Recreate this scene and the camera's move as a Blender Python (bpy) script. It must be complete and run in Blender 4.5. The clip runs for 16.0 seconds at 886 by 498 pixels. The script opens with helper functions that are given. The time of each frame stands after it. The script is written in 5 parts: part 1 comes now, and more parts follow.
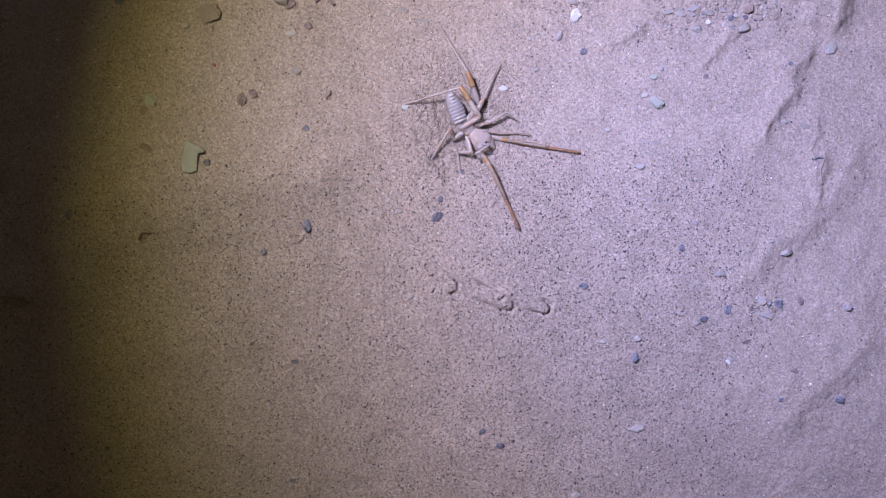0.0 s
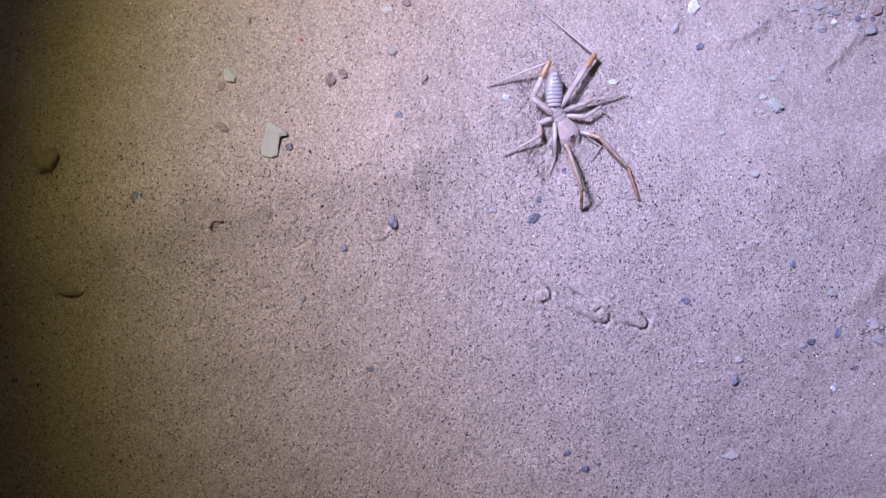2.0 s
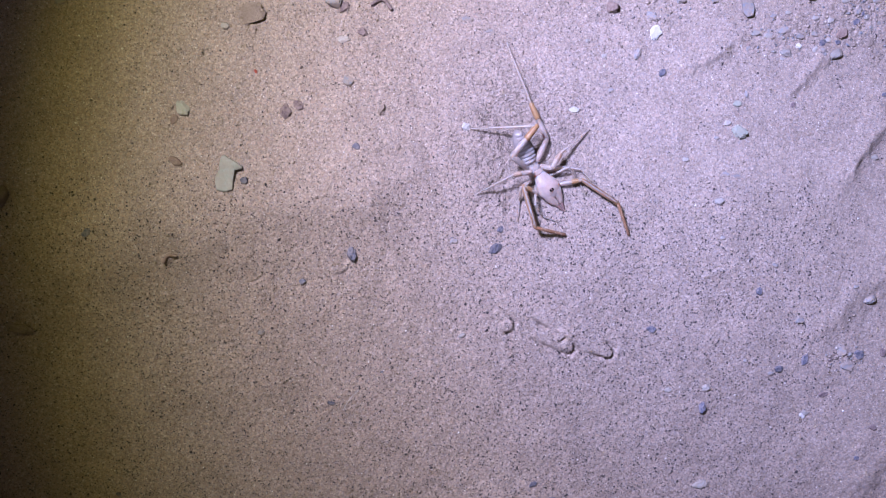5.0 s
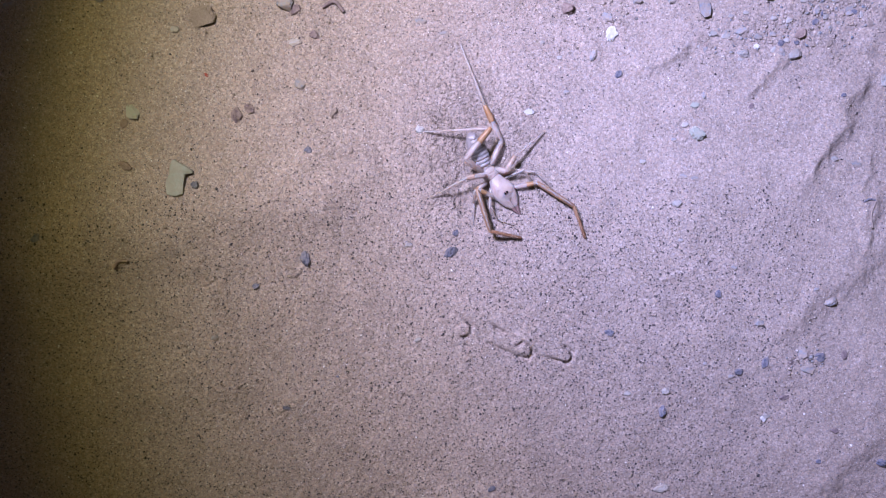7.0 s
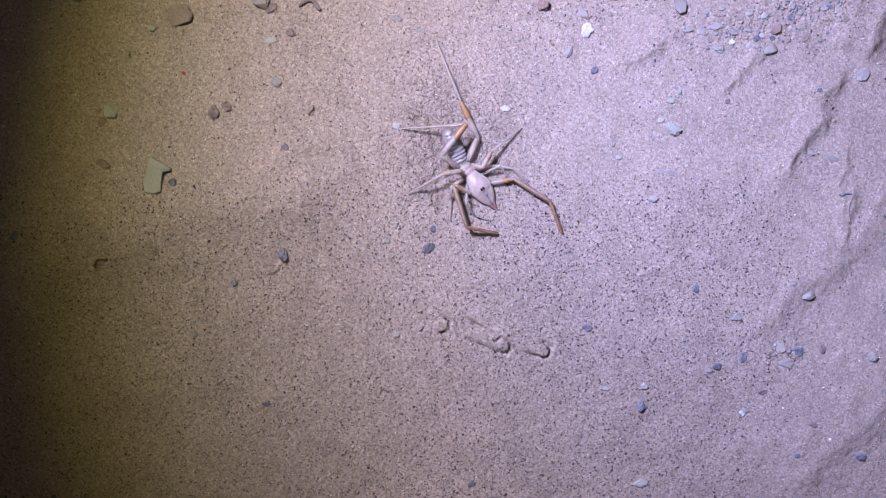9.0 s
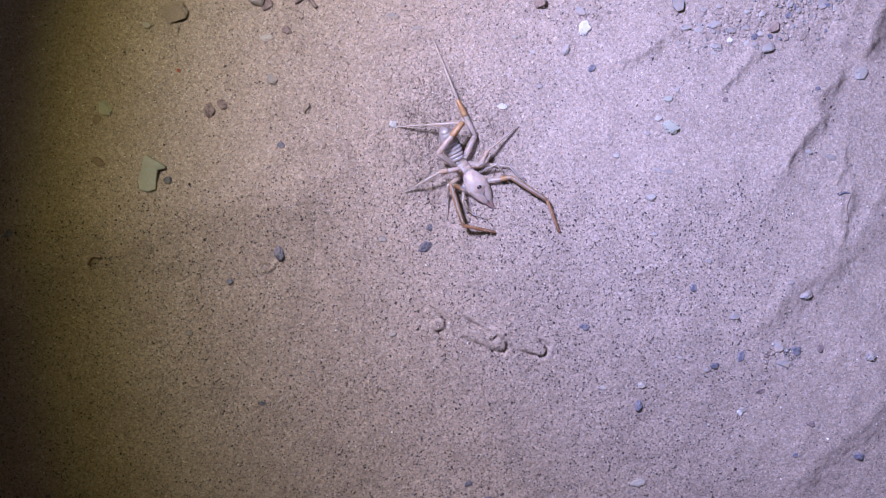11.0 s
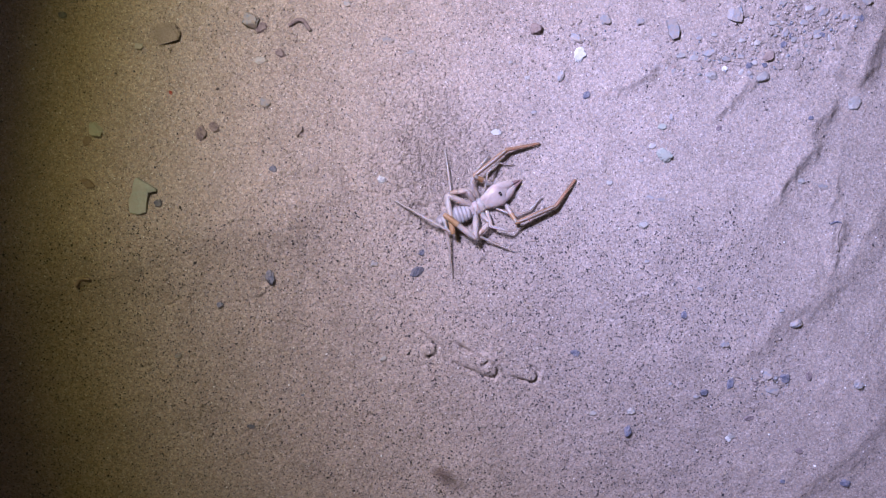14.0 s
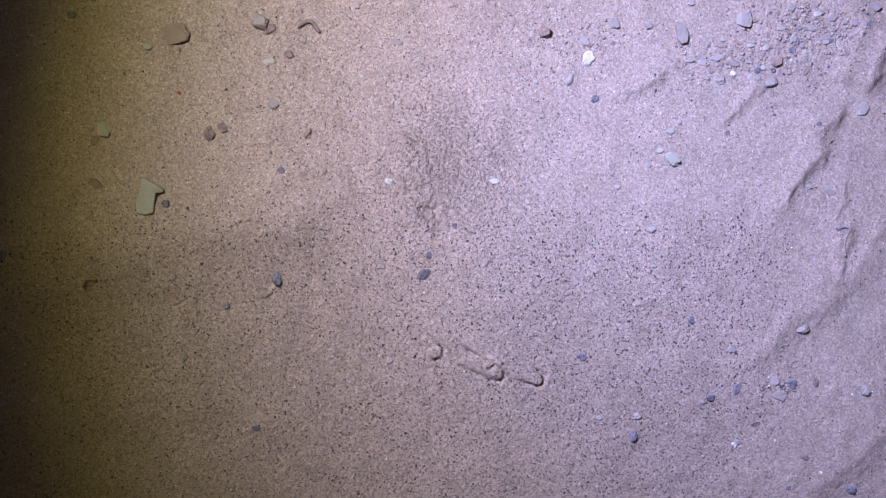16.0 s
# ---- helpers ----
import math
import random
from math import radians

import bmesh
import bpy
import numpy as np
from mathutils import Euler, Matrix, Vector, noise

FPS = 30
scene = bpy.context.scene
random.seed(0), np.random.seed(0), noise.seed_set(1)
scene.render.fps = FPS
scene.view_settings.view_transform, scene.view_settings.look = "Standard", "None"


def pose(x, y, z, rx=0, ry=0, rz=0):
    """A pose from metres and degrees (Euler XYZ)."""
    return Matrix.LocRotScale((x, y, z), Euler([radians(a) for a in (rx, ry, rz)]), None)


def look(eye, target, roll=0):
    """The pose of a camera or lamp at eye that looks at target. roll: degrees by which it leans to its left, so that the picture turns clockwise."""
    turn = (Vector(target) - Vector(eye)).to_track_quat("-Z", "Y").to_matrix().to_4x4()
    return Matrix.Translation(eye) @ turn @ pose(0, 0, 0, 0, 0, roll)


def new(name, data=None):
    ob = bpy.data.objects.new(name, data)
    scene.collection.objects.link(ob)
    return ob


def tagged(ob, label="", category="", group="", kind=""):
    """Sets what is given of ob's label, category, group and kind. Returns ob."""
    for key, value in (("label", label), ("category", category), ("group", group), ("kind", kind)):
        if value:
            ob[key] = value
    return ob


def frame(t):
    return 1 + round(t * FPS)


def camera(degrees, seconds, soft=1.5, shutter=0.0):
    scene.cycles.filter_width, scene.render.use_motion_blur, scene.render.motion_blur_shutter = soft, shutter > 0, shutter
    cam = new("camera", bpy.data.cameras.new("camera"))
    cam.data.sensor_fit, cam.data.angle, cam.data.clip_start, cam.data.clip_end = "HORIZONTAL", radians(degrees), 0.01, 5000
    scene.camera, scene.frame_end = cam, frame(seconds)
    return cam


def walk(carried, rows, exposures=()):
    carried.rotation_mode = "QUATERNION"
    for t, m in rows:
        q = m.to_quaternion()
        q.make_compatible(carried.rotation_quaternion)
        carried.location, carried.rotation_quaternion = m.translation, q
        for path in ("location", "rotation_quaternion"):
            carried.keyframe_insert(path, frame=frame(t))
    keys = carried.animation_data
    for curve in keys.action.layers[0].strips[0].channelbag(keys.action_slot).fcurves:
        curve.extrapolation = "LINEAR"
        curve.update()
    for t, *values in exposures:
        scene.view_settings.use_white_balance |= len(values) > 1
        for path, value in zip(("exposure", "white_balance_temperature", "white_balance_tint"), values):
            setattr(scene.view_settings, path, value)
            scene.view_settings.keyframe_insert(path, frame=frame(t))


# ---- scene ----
cam = camera(66, 16.0, soft=1.05, shutter=0.25)
PATH = [
    (0, pose(0.00628, -0.01080, 0.20392, -2.503, -3.425, -1.856)),
    (0.5, pose(-0.00063, -0.01515, 0.19850, -1.968, -4.160, -1.185)),
    (1, pose(-0.01864, -0.01732, 0.19013, -1.734, -4.445, 0.007)),
    (1.5, pose(-0.02440, -0.01575, 0.18636, -2.586, -4.541, 0.781)),
    (2, pose(-0.02275, -0.01063, 0.18485, -2.686, -4.452, 0.804)),
    (2.5, pose(-0.02203, 0.00115, 0.18534, -2.985, -4.682, 0.357)),
    (3, pose(-0.02176, 0.00145, 0.18381, -3.098, -4.630, 0.326)),
    (3.5, pose(-0.01880, 0.00006, 0.18194, -3.246, -4.801, 0.406)),
    (4, pose(-0.01677, -0.00134, 0.18203, -3.003, -4.833, 0.259)),
    (6.5, pose(-0.00382, -0.00069, 0.18287, -2.864, -4.540, 0.228)),
    (7, pose(0.00000, 0.00000, 0.18214, -2.980, -4.574, 0.000)),
    (7.5, pose(0.00362, -0.00040, 0.18300, -2.827, -4.297, -0.230)),
    (8, pose(0.00415, -0.00260, 0.18186, -2.649, -4.282, -0.313)),
    (8.5, pose(0.00470, -0.00163, 0.18296, -3.003, -4.432, -0.292)),
    (9, pose(0.00664, -0.00151, 0.18375, -2.810, -4.382, -0.286)),
    (11.5, pose(0.00750, -0.00233, 0.18290, -2.816, -4.606, -0.213)),
    (12, pose(0.00846, -0.00299, 0.18275, -3.011, -4.679, 0.001)),
    (12.5, pose(0.00959, -0.00222, 0.18189, -2.962, -4.655, 0.073)),
    (13, pose(0.00902, -0.00170, 0.18112, -2.881, -4.772, 0.187)),
    (13.5, pose(0.00895, 0.00191, 0.18109, -3.172, -4.873, 0.360)),
    (14, pose(0.00744, 0.00638, 0.18214, -3.357, -5.072, 0.556)),
    (14.5, pose(0.00575, 0.01021, 0.18410, -3.084, -5.148, 0.787)),
    (15, pose(0.00645, 0.00847, 0.18262, -3.033, -5.026, 0.917)),
    (15.5, pose(0.00637, 0.00784, 0.18167, -3.257, -4.997, 0.953)),
    (16, pose(0.00536, 0.00601, 0.18155, -3.066, -5.109, 0.994)),
]
walk(cam, PATH, exposures=[(0.0, 0.11), (1.0, 0.12), (2.0, 0.11), (3.5, 0.10), (6.5, 0.07), (9.0, 0.05), (16.0, 0.0)])

# ---- night sky; the torch's beam comes from its glowing chip, further down ----
night = bpy.data.worlds.new("night")
night.use_nodes = True
night.node_tree.nodes["Background"].inputs["Color"].default_value = (0.53, 0.42, 0.26, 1)
night.node_tree.nodes["Background"].inputs["Strength"].default_value = 0.10
scene.world = night

# the torch is held beside the camera and goes with it: its chip, where it points, and its lens (metres)
TORCH, TORCH_AIM = Vector((-0.1010, 0.1307, 0.2390)), Vector((0.1549, -0.0140, 0.0))
CHIP_RADIUS, LENS_RADIUS, LENS_AHEAD = 0.0257, 0.0460, 0.070
CHIP_POWER = 1335.0
# the beam's fall-off and edge colour, as filter colours from lens middle to rim
BEAM_TINTS = [(0.0, (0.425, 0.525, 1.0)), (0.28, (0.293, 0.301, 0.540)), (0.513, (0.203, 0.186, 0.357)), (0.70, (0.198, 0.198, 0.286)), (0.82, (0.188, 0.170, 0.095)), (0.91, (0.168, 0.151, 0.024)), (1.0, (0.05, 0.044, 0.007))]

# ---- materials ----
MM = 0.001


def node(tree, kind, **values):
    n = tree.nodes.new(kind)
    for key, value in values.items():
        n.inputs[key].default_value = value
    return n


def material(name, dark, light, scale, rough=0.8, bump=0.3, bump_scale=None, per_piece=0.0, through_light=0.0, solid=1.0, dust=0.0, spread=0.16):
    """A grainy surface: two colours mixed by noise at two scales, with bump; optional dust and per-object variation."""
    m = bpy.data.materials.new(name)
    m.use_nodes = True
    t = m.node_tree
    b = t.nodes["Principled BSDF"]
    b.inputs["Roughness"].default_value = rough
    b.inputs["Specular IOR Level"].default_value = 0.35
    co = t.nodes.new("ShaderNodeTexCoord")
    n1 = node(t, "ShaderNodeTexNoise", Scale=scale, Detail=6.0, Roughness=0.65)
    n2 = node(t, "ShaderNodeTexNoise", Scale=scale * 0.13, Detail=3.0)
    t.links.new(co.outputs["Object"], n1.inputs["Vector"])
    t.links.new(co.outputs["Object"], n2.inputs["Vector"])
    mix = t.nodes.new("ShaderNodeMath")
    mix.operation = "MULTIPLY_ADD"
    t.links.new(n1.outputs["Fac"], mix.inputs[0])
    mix.inputs[1].default_value = 0.65
    half = t.nodes.new("ShaderNodeMath")
    half.operation = "MULTIPLY"
    half.inputs[1].default_value = 0.35
    t.links.new(n2.outputs["Fac"], half.inputs[0])
    t.links.new(half.outputs[0], mix.inputs[2])
    ramp = t.nodes.new("ShaderNodeValToRGB")
    ramp.color_ramp.elements[0].position, ramp.color_ramp.elements[1].position = 0.5 - spread, 0.5 + spread
    ramp.color_ramp.elements[0].color, ramp.color_ramp.elements[1].color = (*dark, 1), (*light, 1)
    t.links.new(mix.outputs[0], ramp.inputs["Fac"])
    colour = ramp.outputs["Color"]
    if dust:
        nd = node(t, "ShaderNodeTexNoise", Scale=760.0, Detail=5.0, Roughness=0.7)
        t.links.new(co.outputs["Object"], nd.inputs["Vector"])
        rd = node(t, "ShaderNodeMapRange")
        rd.inputs["From Min"].default_value, rd.inputs["From Max"].default_value, rd.inputs["To Max"].default_value = 0.35, 0.53, dust
        t.links.new(nd.outputs["Fac"], rd.inputs["Value"])
        md = t.nodes.new("ShaderNodeMix")
        md.data_type = "RGBA"
        t.links.new(rd.outputs["Result"], md.inputs["Factor"])
        t.links.new(colour, md.inputs["A"])
        md.inputs["B"].default_value = (0.275, 0.223, 0.187, 1)
        colour = md.outputs["Result"]
    if per_piece:
        info = t.nodes.new("ShaderNodeObjectInfo")
        rng = node(t, "ShaderNodeMapRange")
        rng.inputs["To Min"].default_value, rng.inputs["To Max"].default_value = 1 - per_piece, 1 + per_piece
        t.links.new(info.outputs["Random"], rng.inputs["Value"])
        hsv = t.nodes.new("ShaderNodeHueSaturation")
        t.links.new(rng.outputs["Result"], hsv.inputs["Value"])
        t.links.new(colour, hsv.inputs["Color"])
        colour = hsv.outputs["Color"]
    t.links.new(colour, b.inputs["Base Color"])
    bp = node(t, "ShaderNodeBump", Strength=bump, Distance=0.0004)
    n3 = node(t, "ShaderNodeTexNoise", Scale=bump_scale or scale * 1.5, Detail=4.0)
    t.links.new(co.outputs["Object"], n3.inputs["Vector"])
    t.links.new(n3.outputs["Fac"], bp.inputs["Height"])
    t.links.new(bp.outputs["Normal"], b.inputs["Normal"])
    b.inputs["Alpha"].default_value = solid
    if through_light:
        b.inputs["Subsurface Weight"].default_value = through_light
        b.inputs["Subsurface Radius"].default_value = (0.0030, 0.0021, 0.0016)
        b.inputs["Subsurface Scale"].default_value = 1.0
    return m


def packed_sand(name):
    """Sand grains packed side by side: each cell its own tone and its own small dome, over broad mottling."""
    m = bpy.data.materials.new(name)
    m.use_nodes = True
    t = m.node_tree
    b = t.nodes["Principled BSDF"]
    b.inputs["Roughness"].default_value = 0.9
    b.inputs["Specular IOR Level"].default_value = 0.3
    co = t.nodes.new("ShaderNodeTexCoord")
    cells = node(t, "ShaderNodeTexVoronoi", Scale=3300.0)
    coarse = node(t, "ShaderNodeTexVoronoi", Scale=1700.0)
    stain = node(t, "ShaderNodeTexNoise", Scale=110.0, Detail=7.0, Roughness=0.62)
    clump = node(t, "ShaderNodeTexNoise", Scale=1200.0, Detail=3.0, Roughness=0.6)
    for n in (cells, coarse, stain, clump):
        t.links.new(co.outputs["Object"], n.inputs["Vector"])
    sep = t.nodes.new("ShaderNodeSeparateColor")
    t.links.new(cells.outputs["Color"], sep.inputs["Color"])
    ramp = t.nodes.new("ShaderNodeValToRGB")
    stops = [(0.0, (0.14, 0.11, 0.093)), (0.06, (0.22, 0.175, 0.144)), (0.25, (0.26, 0.21, 0.173)), (0.5, (0.286, 0.231, 0.192)), (0.78, (0.312, 0.254, 0.213)), (0.94, (0.375, 0.317, 0.274))]
    while len(ramp.color_ramp.elements) < len(stops):
        ramp.color_ramp.elements.new(0.5)
    for e, (p, c) in zip(ramp.color_ramp.elements, stops):
        e.position, e.color = p, (*c, 1)
    t.links.new(sep.outputs["Red"], ramp.inputs["Fac"])
    rng = node(t, "ShaderNodeMapRange")
    rng.inputs["From Min"].default_value, rng.inputs["From Max"].default_value = 0.3, 0.7
    rng.inputs["To Min"].default_value, rng.inputs["To Max"].default_value = 0.90, 1.11
    t.links.new(stain.outputs["Fac"], rng.inputs["Value"])
    lumps = node(t, "ShaderNodeMapRange")
    lumps.inputs["From Min"].default_value, lumps.inputs["From Max"].default_value = 0.32, 0.68
    lumps.inputs["To Min"].default_value, lumps.inputs["To Max"].default_value = 0.79, 1.21
    t.links.new(clump.outputs["Fac"], lumps.inputs["Value"])
    tone = t.nodes.new("ShaderNodeMath")
    tone.operation = "MULTIPLY"
    t.links.new(rng.outputs["Result"], tone.inputs[0])
    t.links.new(lumps.outputs["Result"], tone.inputs[1])
    hsv = t.nodes.new("ShaderNodeHueSaturation")
    # some grains are grey-blue, some rusty
    colour = ramp.outputs["Color"]
    for channel, edge, tint, most in (("Green", 0.80, (0.225, 0.205, 0.205), 0.6), ("Blue", 0.82, (0.32, 0.225, 0.175), 0.6)):
        pick = t.nodes.new("ShaderNodeMath")
        pick.operation = "GREATER_THAN"
        pick.inputs[1].default_value = edge
        t.links.new(sep.outputs[channel], pick.inputs[0])
        part_of = t.nodes.new("ShaderNodeMath")
        part_of.operation = "MULTIPLY"
        part_of.inputs[1].default_value = most
        t.links.new(pick.outputs[0], part_of.inputs[0])
        blend = t.nodes.new("ShaderNodeMix")
        blend.data_type = "RGBA"
        t.links.new(part_of.outputs[0], blend.inputs["Factor"])
        t.links.new(colour, blend.inputs["A"])
        blend.inputs["B"].default_value = (*tint, 1)
        colour = blend.outputs["Result"]
    t.links.new(colour, hsv.inputs["Color"])
    t.links.new(tone.outputs[0], hsv.inputs["Value"])
    t.links.new(hsv.outputs["Color"], b.inputs["Base Color"])
    low_bump = node(t, "ShaderNodeBump", Strength=0.5, Distance=0.00024)
    t.links.new(clump.outputs["Fac"], low_bump.inputs["Height"])
    mid_bump = node(t, "ShaderNodeBump", Strength=0.42, Distance=0.00012)
    mid_bump.invert = True
    t.links.new(coarse.outputs["Distance"], mid_bump.inputs["Height"])
    t.links.new(low_bump.outputs["Normal"], mid_bump.inputs["Normal"])
    fine = node(t, "ShaderNodeBump", Strength=0.45, Distance=0.00009)
    fine.invert = True
    t.links.new(cells.outputs["Distance"], fine.inputs["Height"])
    t.links.new(mid_bump.outputs["Normal"], fine.inputs["Normal"])
    t.links.new(fine.outputs["Normal"], b.inputs["Normal"])
    return m


def grain_material(name, stops):
    """Loose grains: each takes its own mineral colour."""
    m = bpy.data.materials.new(name)
    m.use_nodes = True
    t = m.node_tree
    b = t.nodes["Principled BSDF"]
    b.inputs["Roughness"].default_value = 0.45
    g = t.nodes.new("ShaderNodeNewGeometry")
    ramp = t.nodes.new("ShaderNodeValToRGB")
    ramp.color_ramp.interpolation = "CONSTANT"
    while len(ramp.color_ramp.elements) < len(stops):
        ramp.color_ramp.elements.new(0.5)
    for e, (p, c) in zip(ramp.color_ramp.elements, stops):
        e.position, e.color = p, (*c, 1)
    t.links.new(g.outputs["Random Per Island"], ramp.inputs["Fac"])
    t.links.new(ramp.outputs["Color"], b.inputs["Base Color"])
    return m


SAND = packed_sand("sand")
GRAINS = grain_material("loose_grains", [(0.0, (0.03, 0.025, 0.028)), (0.055, (0.10, 0.08, 0.075)), (0.12, (0.19, 0.15, 0.123)), (0.32, (0.25, 0.20, 0.166)), (0.66, (0.31, 0.253, 0.212)), (0.93, (0.40, 0.345, 0.30)), (0.978, (0.66, 0.63, 0.60))])
DARK_GRAINS = grain_material("dark_grains", [(0.0, (0.03, 0.027, 0.03)), (0.3, (0.075, 0.06, 0.058)), (0.65, (0.13, 0.10, 0.088))])
PALE_GRIT = grain_material("pale_grit", [(0.0, (0.36, 0.305, 0.26)), (0.5, (0.44, 0.385, 0.335)), (0.85, (0.58, 0.53, 0.49))])
BLACK_GRAINS = grain_material("black_grains", [(0.0, (0.02, 0.018, 0.022)), (0.5, (0.05, 0.042, 0.043)), (0.85, (0.09, 0.07, 0.065))])
STONES = {
    "slate": material("slate_stone", (0.172, 0.196, 0.22), (0.265, 0.29, 0.315), 700, bump=0.7, per_piece=0.15, dust=0.95),
    "dark": material("dark_stone", (0.03, 0.039, 0.072), (0.105, 0.128, 0.19), 1100, rough=0.6, bump=0.8, per_piece=0.25, dust=0.4),
    "pale": material("pale_stone", (0.255, 0.265, 0.255), (0.365, 0.37, 0.355), 600, bump=0.6, per_piece=0.15, dust=0.75),
    "milky": material("milky_stone", (0.37, 0.372, 0.365), (0.50, 0.50, 0.488), 700, rough=0.5, bump=0.5, dust=0.3),
    "green": material("greenish_stone", (0.24, 0.268, 0.228), (0.34, 0.365, 0.312), 500, bump=0.5, per_piece=0.06, dust=0.45),
    "quartz": material("quartz", (0.40, 0.39, 0.375), (0.60, 0.59, 0.57), 700, rough=0.4, bump=0.5),
    "brown": material("brown_stone", (0.18, 0.12, 0.10), (0.28, 0.20, 0.17), 700, bump=0.6, per_piece=0.15, dust=0.45),
    "sand": material("sand_crust", (0.19, 0.15, 0.122), (0.29, 0.235, 0.197), 1500, rough=0.92, bump=0.8, bump_scale=2600),
    "red": material("red_fleck", (0.22, 0.04, 0.03), (0.34, 0.08, 0.055), 800, bump=0.3),
    "maroon": material("maroon_stone", (0.08, 0.055, 0.065), (0.18, 0.125, 0.135), 800, bump=0.6, per_piece=0.1, dust=0.45),
}
SKIN = material("pale_cuticle", (0.40, 0.317, 0.283), (0.525, 0.43, 0.39), 850, rough=0.32, bump=0.4, bump_scale=1300, through_light=0.9, solid=0.74)
LEG = material("leg_cuticle", (0.37, 0.305, 0.27), (0.50, 0.42, 0.38), 500, rough=0.34, bump=0.3, bump_scale=1300, through_light=0.85, solid=0.6)
AMBER = material("amber_cuticle", (0.28, 0.155, 0.07), (0.37, 0.225, 0.115), 500, rough=0.36, bump=0.15, through_light=0.4, solid=0.85)
TAWNY = material("tawny_cuticle", (0.30, 0.205, 0.145), (0.38, 0.275, 0.205), 500, rough=0.4, bump=0.15, through_light=0.5, solid=0.8)
RUST = material("rust_cuticle", (0.22, 0.115, 0.062), (0.31, 0.182, 0.108), 500, rough=0.38, bump=0.2, through_light=0.3, solid=0.85)
PLATE = material("abdomen_plate", (0.41, 0.365, 0.35), (0.51, 0.46, 0.445), 400, rough=0.18, bump=0.15, through_light=0.5, solid=0.62)
GROOVE = material("abdomen_membrane", (0.22, 0.19, 0.182), (0.31, 0.275, 0.264), 600, rough=0.35, bump=0.2, solid=0.74)
FEELER = material("feeler_cuticle", (0.25, 0.145, 0.082), (0.34, 0.215, 0.13), 500, rough=0.4, bump=0.2, through_light=0.4, solid=0.82)
FANG = material("fang_horn", (0.15, 0.085, 0.078), (0.25, 0.16, 0.145), 900, rough=0.3, bump=0.1)
EYE = material("eye_black", (0.008, 0.007, 0.008), (0.015, 0.012, 0.012), 400, rough=0.12, bump=0.0)
BRISTLE = material("bristle", (0.38, 0.28, 0.2), (0.5, 0.39, 0.3), 900, rough=0.5, bump=0.0)
WING = material("insect_wing", (0.035, 0.024, 0.02), (0.11, 0.072, 0.052), 900, rough=0.35, bump=0.2)

# ---- the sand: one sheet, finest under the camera ----
X0, X1, Y0, Y1, STEP = -0.155, 0.180, -0.120, 0.108, 0.00038


def graded(lo, hi, step, far):
    inner = np.arange(lo, hi, step)
    outer, d = [], step
    x = 0.0
    while x < far:
        d *= 1.35
        x += d
        outer.append(x)
    outer = np.array(outer)
    return np.concatenate([(lo - outer)[::-1], inner, inner[-1] + outer]), len(outer)


XS, NX = graded(X0, X1, STEP, 60.0)
YS, NY = graded(Y0, Y1, STEP, 60.0)
GX, GY = np.meshgrid(XS, YS)
RNG = np.random.default_rng(7)


def smooth_noise(x, y, cell, seed):
    """Value noise with soft interpolation; cell in metres."""
    r = np.random.default_rng(seed).random((256, 256)) * 2 - 1
    u, v = x / cell, y / cell
    i, j = np.floor(u).astype(np.int64), np.floor(v).astype(np.int64)
    a, b = u - i, v - j
    a, b = a * a * (3 - 2 * a), b * b * (3 - 2 * b)
    g = lambda p, q: r[q % 256, p % 256]
    return (g(i, j) * (1 - a) + g(i + 1, j) * a) * (1 - b) + (g(i, j + 1) * (1 - a) + g(i + 1, j + 1) * a) * b


def along(px, py, points):
    """Signed distance to a polyline (positive to its right as it runs) and the share of its length, with the distance past its ends."""
    best = np.full(px.shape, 1e9)
    side, share = np.zeros(px.shape), np.zeros(px.shape)
    n = len(points) - 1
    for k in range(n):
        (ax, ay), (bx, by) = points[k], points[k + 1]
        dx, dy = bx - ax, by - ay
        s = np.clip(((px - ax) * dx + (py - ay) * dy) / (dx * dx + dy * dy), 0, 1)
        d = np.hypot(px - ax - s * dx, py - ay - s * dy)
        near = d < best
        best = np.where(near, d, best)
        side = np.where(near, np.sign((px - ax) * -dy + (py - ay) * dx) * -1, side)
        share = np.where(near, (k + s) / n, share)
    return best * side, share


# the long low crest: below it the sand slopes away from the torch
CREST = [(-0.60, -0.143), (-0.1968, -0.0384), (-0.1439, -0.0246), (-0.0817, -0.0080), (-0.0162, 0.0064), (0.0018, 0.0111), (0.0456, -0.0068), (0.1129, -0.0448), (0.60, -0.32)]
SLOPE = 0.08


def fall(x, y):
    """How far the slope has dropped below the level of the crest (metres)."""
    x, y = np.asarray(x, float), np.asarray(y, float)
    return SLOPE * np.clip(along(x, y, CREST)[0], 0, 0.13) * (1 + 0.8 * np.clip((x - 0.03) / 0.09, 0, 1))


def settle(x, y):
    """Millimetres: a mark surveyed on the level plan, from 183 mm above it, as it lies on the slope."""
    k = 1 + float(fall([x * MM], [y * MM])[0]) / 0.183
    return 6.6 + (x - 6.6) * k, -1.5 + (y + 1.5) * k


H = np.zeros(GX.shape)
NEAR = (GX > -0.5) & (GX < 0.5) & (GY > -0.5) & (GY < 0.5)
WX, WY = GX[NEAR], GY[NEAR]
WX2 = WX + 0.0015 * smooth_noise(WX, WY, 0.006, 3)
WY2 = WY + 0.0015 * smooth_noise(WX, WY, 0.006, 4)
FIELD = np.zeros(WX.shape)


